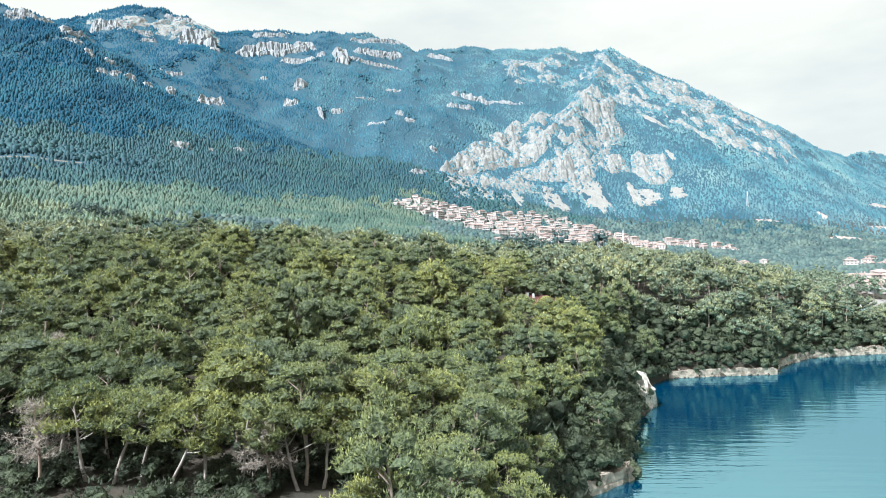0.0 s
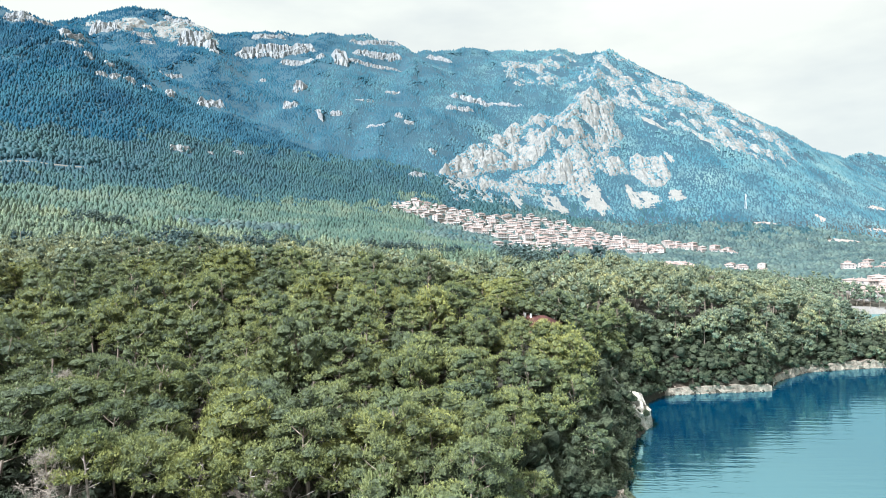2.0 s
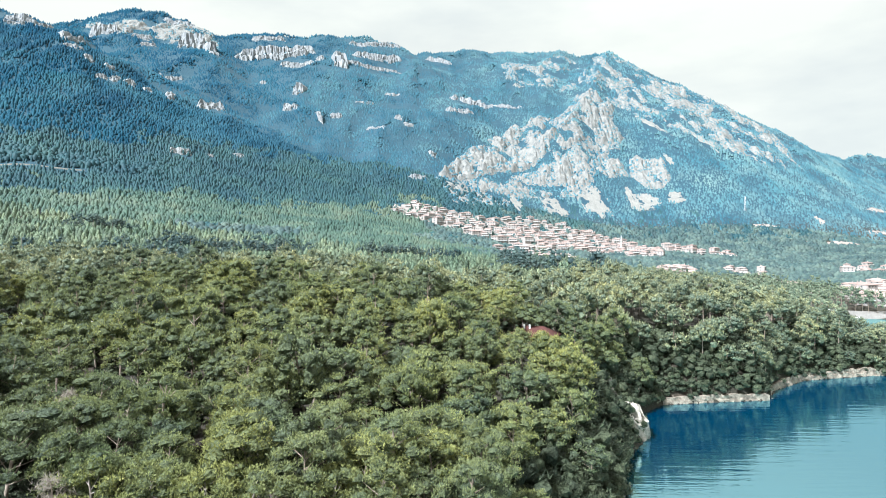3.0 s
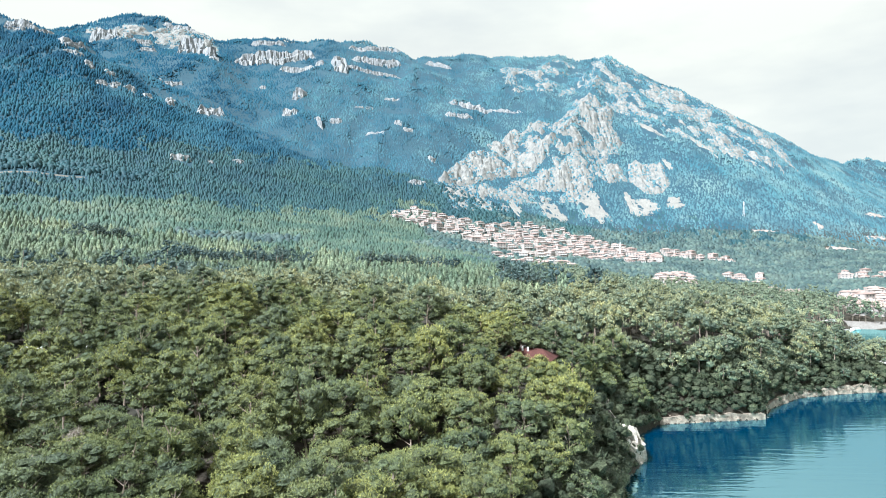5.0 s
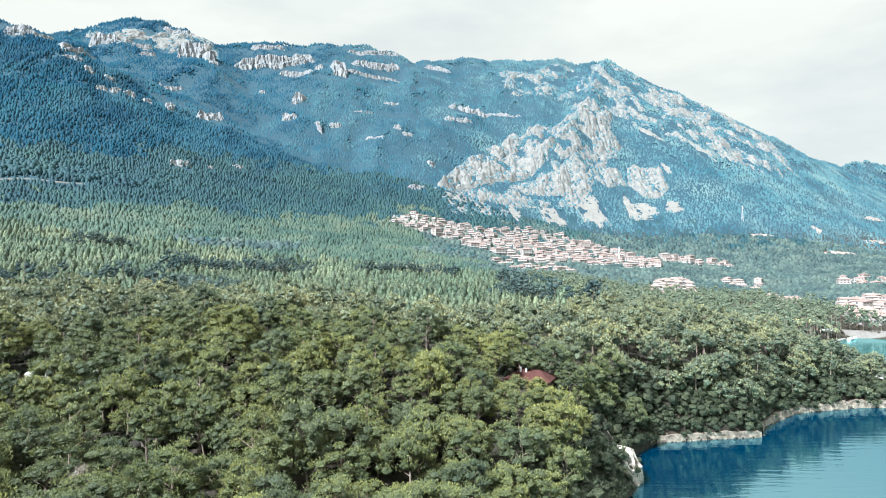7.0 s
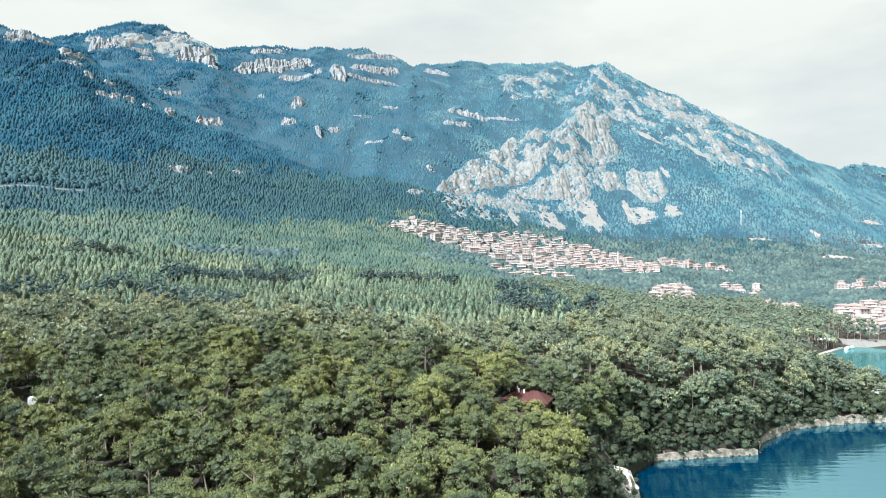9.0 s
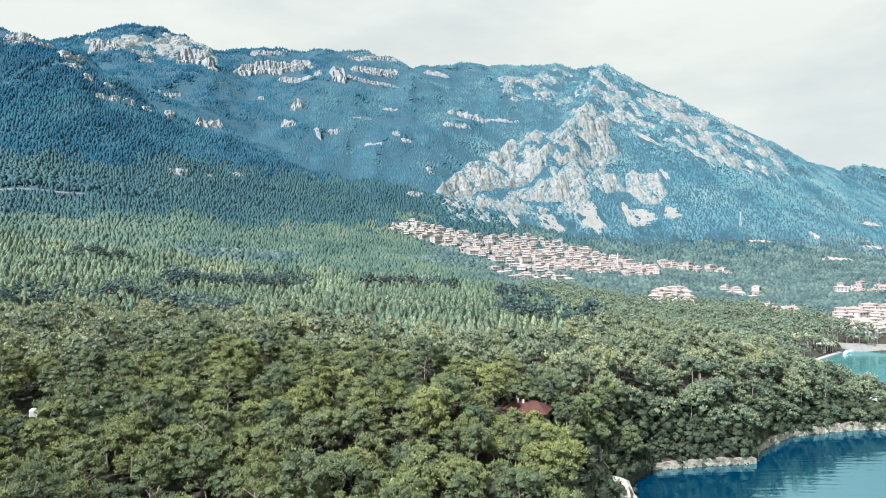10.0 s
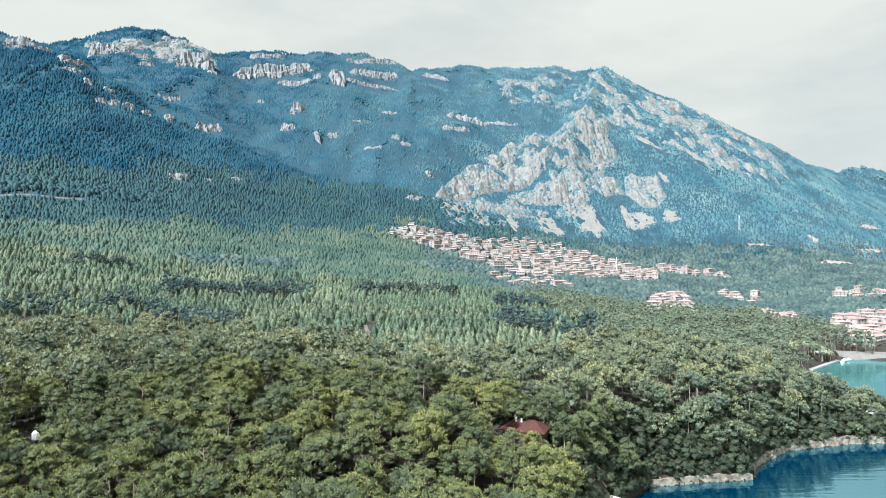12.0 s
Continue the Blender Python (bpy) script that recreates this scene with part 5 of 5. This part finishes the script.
def boat(x, y, turn, length):
    ob = tagged(new("boat"), "small white motor boat moored at the quay", "boat", "boats at the quay")
    ob.matrix_basis = pose(x, y, 0, 0, 0, turn)
    bm = bmesh.new()
    rings = []
    for t in np.linspace(0, 1, 7):
        w = length * 0.16 * (1 - max(0, t - 0.45) ** 2 / 0.31)
        rings.append([bm.verts.new((length * (t - 0.5), s * w * k, z)) for s, k, z in ((-1, 1, 0.9), (-1, 0.75, 0.1), (0, 0, -0.3), (1, 0.75, 0.1), (1, 1, 0.9))])
    for r1, r2 in zip(rings, rings[1:]):
        for k in range(4):
            bm.faces.new((r1[k], r1[k + 1], r2[k + 1], r2[k]))
        bm.faces.new((r1[4], r1[0], r2[0], r2[4]))
    bm.faces.new(rings[0])
    part("hull", solid_mesh("boat_hull", bm, WHITE), ob)
    bm = bmesh.new()
    box(bm, -length * 0.2, length * 0.12, -length * 0.1, length * 0.1, 0.85, 2.0, 0.15)
    part("cabin", solid_mesh("boat_cabin", bm, WHITE), ob)
    bm = bmesh.new()
    box(bm, length * 0.1, length * 0.125, -length * 0.08, length * 0.08, 1.3, 1.8)
    part("windscreen", solid_mesh("boat_screen", bm, GLASS), ob)


boat(297, 449, 40, 7.5)
boat(302, 452, 20, 6.0)
boat(292, 444, 55, 6.5)


def pavilion(x, y, w, d, turn, name="pavilion", label="open pavilion with a white canopy beside the quay", cover=None):
    ob = tagged(new(name), label, "pavilion")
    ob.matrix_basis = pose(x, y, ground_at(x, y), 0, 0, turn)
    part("roof", solid_mesh("pavilion_roof", hip_roof(w, d, 1.4, 0.5, w * 0.5), cover or WHITE), ob, "", pose(0, 0, 3.2))
    for sx in (-1, 1):
        for sy in (-1, 1):
            part("post", mesh("pavilion_post", *tube([(sx * w / 2, sy * d / 2, -1), (sx * w / 2, sy * d / 2, 3.2)], [0.12, 0.12], 6), WHITE), ob)


pavilion(280, 448, 10, 7, 40)
pavilion(190, 262, 6, 5, 10, "hut", "small open shelter with a grey roof on the headland", CONCRETE)


def palm(seed, tall):
    r = np.random.default_rng(seed)
    axis = [(0.3 * math.sin(h * 2 + seed) * h, 0.2 * h, h * tall) for h in np.linspace(0, 1, 6)]
    fronds = []
    for k in range(22):
        turn, lift = k * 2.4, r.uniform(-0.5, 0.9)
        out = np.array([math.cos(turn), math.sin(turn), 0])
        side = np.array([-math.sin(turn), math.cos(turn), 0])
        mid = []
        for t in np.linspace(0, 1, 4):
            mid.append(np.array(axis[-1]) + out * 2.6 * t + [0, 0, 2.2 * lift * t - 1.9 * t * t])
        for q0, q1, w0, w1 in zip(mid, mid[1:], (0.12, 0.42, 0.36), (0.42, 0.36, 0.03)):
            v = np.array([q0 - side * w0 - [0, 0, 0.15], q0 + side * w0 - [0, 0, 0.15], q1 + side * w1 - [0, 0, 0.15], q1 - side * w1 - [0, 0, 0.15], q0, q1])
            fronds.append((v, np.array([(0, 4, 5), (0, 5, 3), (4, 1, 2), (4, 2, 5)])))
    return tube(axis, [0.28, 0.24, 0.22, 0.2, 0.2, 0.22], 7), joined(fronds)


first_palm = None
for k in range(15):
    x, y = 238 + 3.1 * k + hr.normal(0, 2.5), 420 + 2.3 * k + hr.normal(0, 4)
    m = pose(x, y, ground_at(x, y) - 0.1, 0, 0, hr.uniform(0, 360))
    if first_palm is None:
        stem, fan = palm(3, 8.5)
        first_palm = tagged(new("palm_tree"), "palm tree with drooping fronds beside the bay", "tree", "palms by the bay")
        part("trunk", mesh("palm_trunk", *stem, BARK, smooth=True), first_palm)
        part("crown", mesh("palm_crown", *fan, NEEDLES_MID), first_palm)
        first_palm.matrix_basis = m
    else:
        s = hr.uniform(0.8, 1.2)
        copy_thing(first_palm, Matrix()).matrix_basis = m @ Matrix.Diagonal((s, s, s, 1))


# ---- shore rocks ----
SEEN_SHORE = SHORE[4:19]
for k, ((ax, ay), (bx, by)) in enumerate(zip(SEEN_SHORE, SEEN_SHORE[1:])):
    run = math.hypot(bx - ax, by - ay)
    for j in range(max(1, round(run / 9))):
        t = (j + 0.5) / max(1, round(run / 9))
        x, y = ax + (bx - ax) * t, ay + (by - ay) * t
        fx, fy = (by - ay) / run, -(bx - ax) / run
        tall = (0.7 if 60 < x < 125 else 0.75) + 0.3 * math.sin(k * 2.1 + j * 1.7) + (0.8 if x > 125 else 0) + (3.4 if 44 < x < 56 and y < 172 else 0)
        if tall > 0.5 and not 56 < x < 76:
            crag("shore_rock", "pale weathered rock ledge at the water's edge", x + fx * (0.3 if tall < 3 else -1.8), y + fy * (0.3 if tall < 3 else -1.8), 10.5, tall, PALE_ROCK if tall > 3 else SHORE_ROCK, k * 7 + j + 200, "rocks along the shore", 0.55, (fx, fy), -0.6, 0.16)
crag("shore_rock", "tall pale rock face rising from the water", 53.2, 165.6, 10, 7.2, PALE_ROCK, 351, "rocks along the shore", 0.4, (0.5, -0.87), -0.6, 0.14)
crag("rock_outcrop", "pale rock face on the bank under the pines", 50, 184, 6.5, 4.5, PALE_ROCK, 333, "", 0.5, (0.15, -1.0), grooves=0.3)
crag("rock_outcrop", "small pale rock face on the bank under the pines", 41, 166, 7, 5, SHORE_ROCK, 338, "", 0.4, (0.8, -0.6))


def boulder(seed):
    r = np.random.default_rng(seed)
    bm = bmesh.new()
    bmesh.ops.create_icosphere(bm, subdivisions=2, radius=1.0)
    for v in bm.verts:
        v.co *= 1 + 0.35 * noise.noise(v.co * 1.6 + Vector((seed * 7, 0, 0)))
        v.co.z *= 0.7
    return solid_mesh("boulder", bm, SHORE_ROCK)


stones = [boulder(k) for k in range(4)]
for k in range(60):
    j = int(hr.integers(0, len(SEEN_SHORE) - 1))
    (ax, ay), (bx, by) = SEEN_SHORE[j], SEEN_SHORE[j + 1]
    t = hr.uniform(0, 1)
    s = hr.uniform(0.3, 0.8)
    x, y = ax + (bx - ax) * t + hr.normal(0, 1.2), ay + (by - ay) * t + hr.normal(0, 1.2)
    ob = tagged(new("boulder", stones[k % 4]), "pale boulder at the water's edge", "boulder", "boulders along the shore")
    ob.matrix_basis = pose(x, y, max(ground_at(x, y), -0.5) + 0.1 * s, 0, 0, hr.uniform(0, 360)) @ Matrix.Diagonal((s * 1.2, s, s, 1))


# ---- single trees and small things ----
def dead_tree(x, y, seed, tall, turn=0.0):
    r = np.random.default_rng(seed)
    h = np.linspace(0, 1, 6)
    axis = np.column_stack([0.5 * np.sin(h * 3 + seed), 0.3 * h, h * tall])
    axis[0, :2] = 0
    limbs, twigs = [], []
    for k in range(26):
        z = tall * r.uniform(0.35, 0.98)
        s = np.array([np.interp(z, axis[:, 2], axis[:, 0]), np.interp(z, axis[:, 2], axis[:, 1]), z])
        a = k * 2.4
        e = s + np.array([math.cos(a), math.sin(a), r.uniform(0.0, 0.5)]) * r.uniform(2.0, 5.2) * (1.25 - z / tall)
        limbs.append(tube([s, (s + e) / 2 + r.normal(0, 0.2, 3), e], [0.07, 0.045, 0.015], 4))
        c = s + (e - s) * r.uniform(0.35, 1.05, (26, 1)) + r.normal(0, 0.3, (26, 3))
        twigs.append(tufts(r, c, unit(r.normal(0, 1, (26, 3)) + [0, 0, 0.5]), 0.8, 0.02, 5))
    ob = tagged(new("dead_tree"), "bare grey dead tree with brittle twigs", "tree", "dead trees")
    ob.matrix_basis = pose(x, y, ground_at(x, y) - 0.2, 0, 0, turn)
    part("trunk", mesh("dead_trunk", *tube(axis, 0.2 * (1 - 0.8 * h) + 0.03, 6), BARK, smooth=True), ob)
    part("limb", mesh("dead_limbs", *joined(limbs), BARK), ob)
    part("twig", mesh("dead_twigs", *joined(twigs), DRY), ob)


dead_tree(-43.5, 67.5, 1, 9.2)
dead_tree(-19.5, 71, 2, 8.6, 80)
dead_tree(-58, 96, 3, 11.0, 40)
dead_tree(112, 262, 4, 13.0, 10)


def odd_pine(x, y, seed, material, label, scale):
    wood, leaf, core = pine(seed, 11, 4.4, clumps=12)
    ob = tagged(new("pine_tree"), label, "tree")
    ob.matrix_basis = pose(x, y, ground_at(x, y) - 0.2) @ Matrix.Diagonal((scale, scale, scale, 1))
    part("trunk", mesh("odd_trunk", *wood, BARK, smooth=True), ob)
    part("crown", crown_mesh("odd_crown", leaf, core, material), ob)


# leaning pines at the wood's edge
for k, (x, y, tilt) in enumerate(((-45, 74, 14), (-40, 71, -9), (-35, 73.5, 17), (-30.5, 70.5, 20), (-27, 72, -6), (-23.5, 72.5, 12), (-14, 74, 10), (-37, 71, 20), (-16.5, 72.5, -12), (-2.8, 166, -7), (-6.5, 169, 4), (-61.5, 124, -14))):
    wood, leaf, core = pine(90 + k, 10.8, 4.2, clumps=14, per=80, blades=4, tuft=0.34, bare=0.46, lean=0.03, slim=0.17)
    ob = tagged(new("pine_tree"), "leaning pine with a long pale bare trunk", "tree", "leaning pines at the wood's edge")
    ob.matrix_basis = pose(x, y, ground_at(x, y) - 0.3, 4, tilt, 0)
    part("trunk", mesh("leaning_trunk", *wood, PALE_BARK, smooth=True), ob, "pale grey bark")
    part("crown", crown_mesh("leaning_crown", leaf, core, NEEDLES), ob)
odd_pine(-73.8, 151.4, 71, RUSSET, "withered russet-brown pine among green ones", 0.85)
odd_pine(-148, 310, 72, AUTUMN, "pale tan autumn tree beside the clearing", 1.15)


def caravan(x, y, turn, length, label):
    ob = tagged(new("caravan"), label, "caravan", "caravans under the pines")
    ob.matrix_basis = pose(x, y, ground_at(x, y), 0, 0, turn)
    bm = bmesh.new()
    box(bm, -length / 2, length / 2, -1.1, 1.1, 0.5, 2.7, 0.25)
    part("body", solid_mesh("caravan_body", bm, WHITE), ob)
    for sx in (-0.5, 0.5):
        bm = bmesh.new()
        bmesh.ops.create_cone(bm, cap_ends=True, segments=14, radius1=0.33, radius2=0.33, depth=0.25)
        part("wheel", solid_mesh("caravan_wheel", bm, DARK_WOOD), ob, "", pose(sx * length * 0.35, -1.0, 0.33, 90))
    part("window", PANE, ob, "", pose(0, -1.1, 1.8))


caravan(-105, 158, 20, 5.5, "white caravan parked under the pines")
caravan(-92, 160, -15, 4.5, "pale camper parked under the pines")
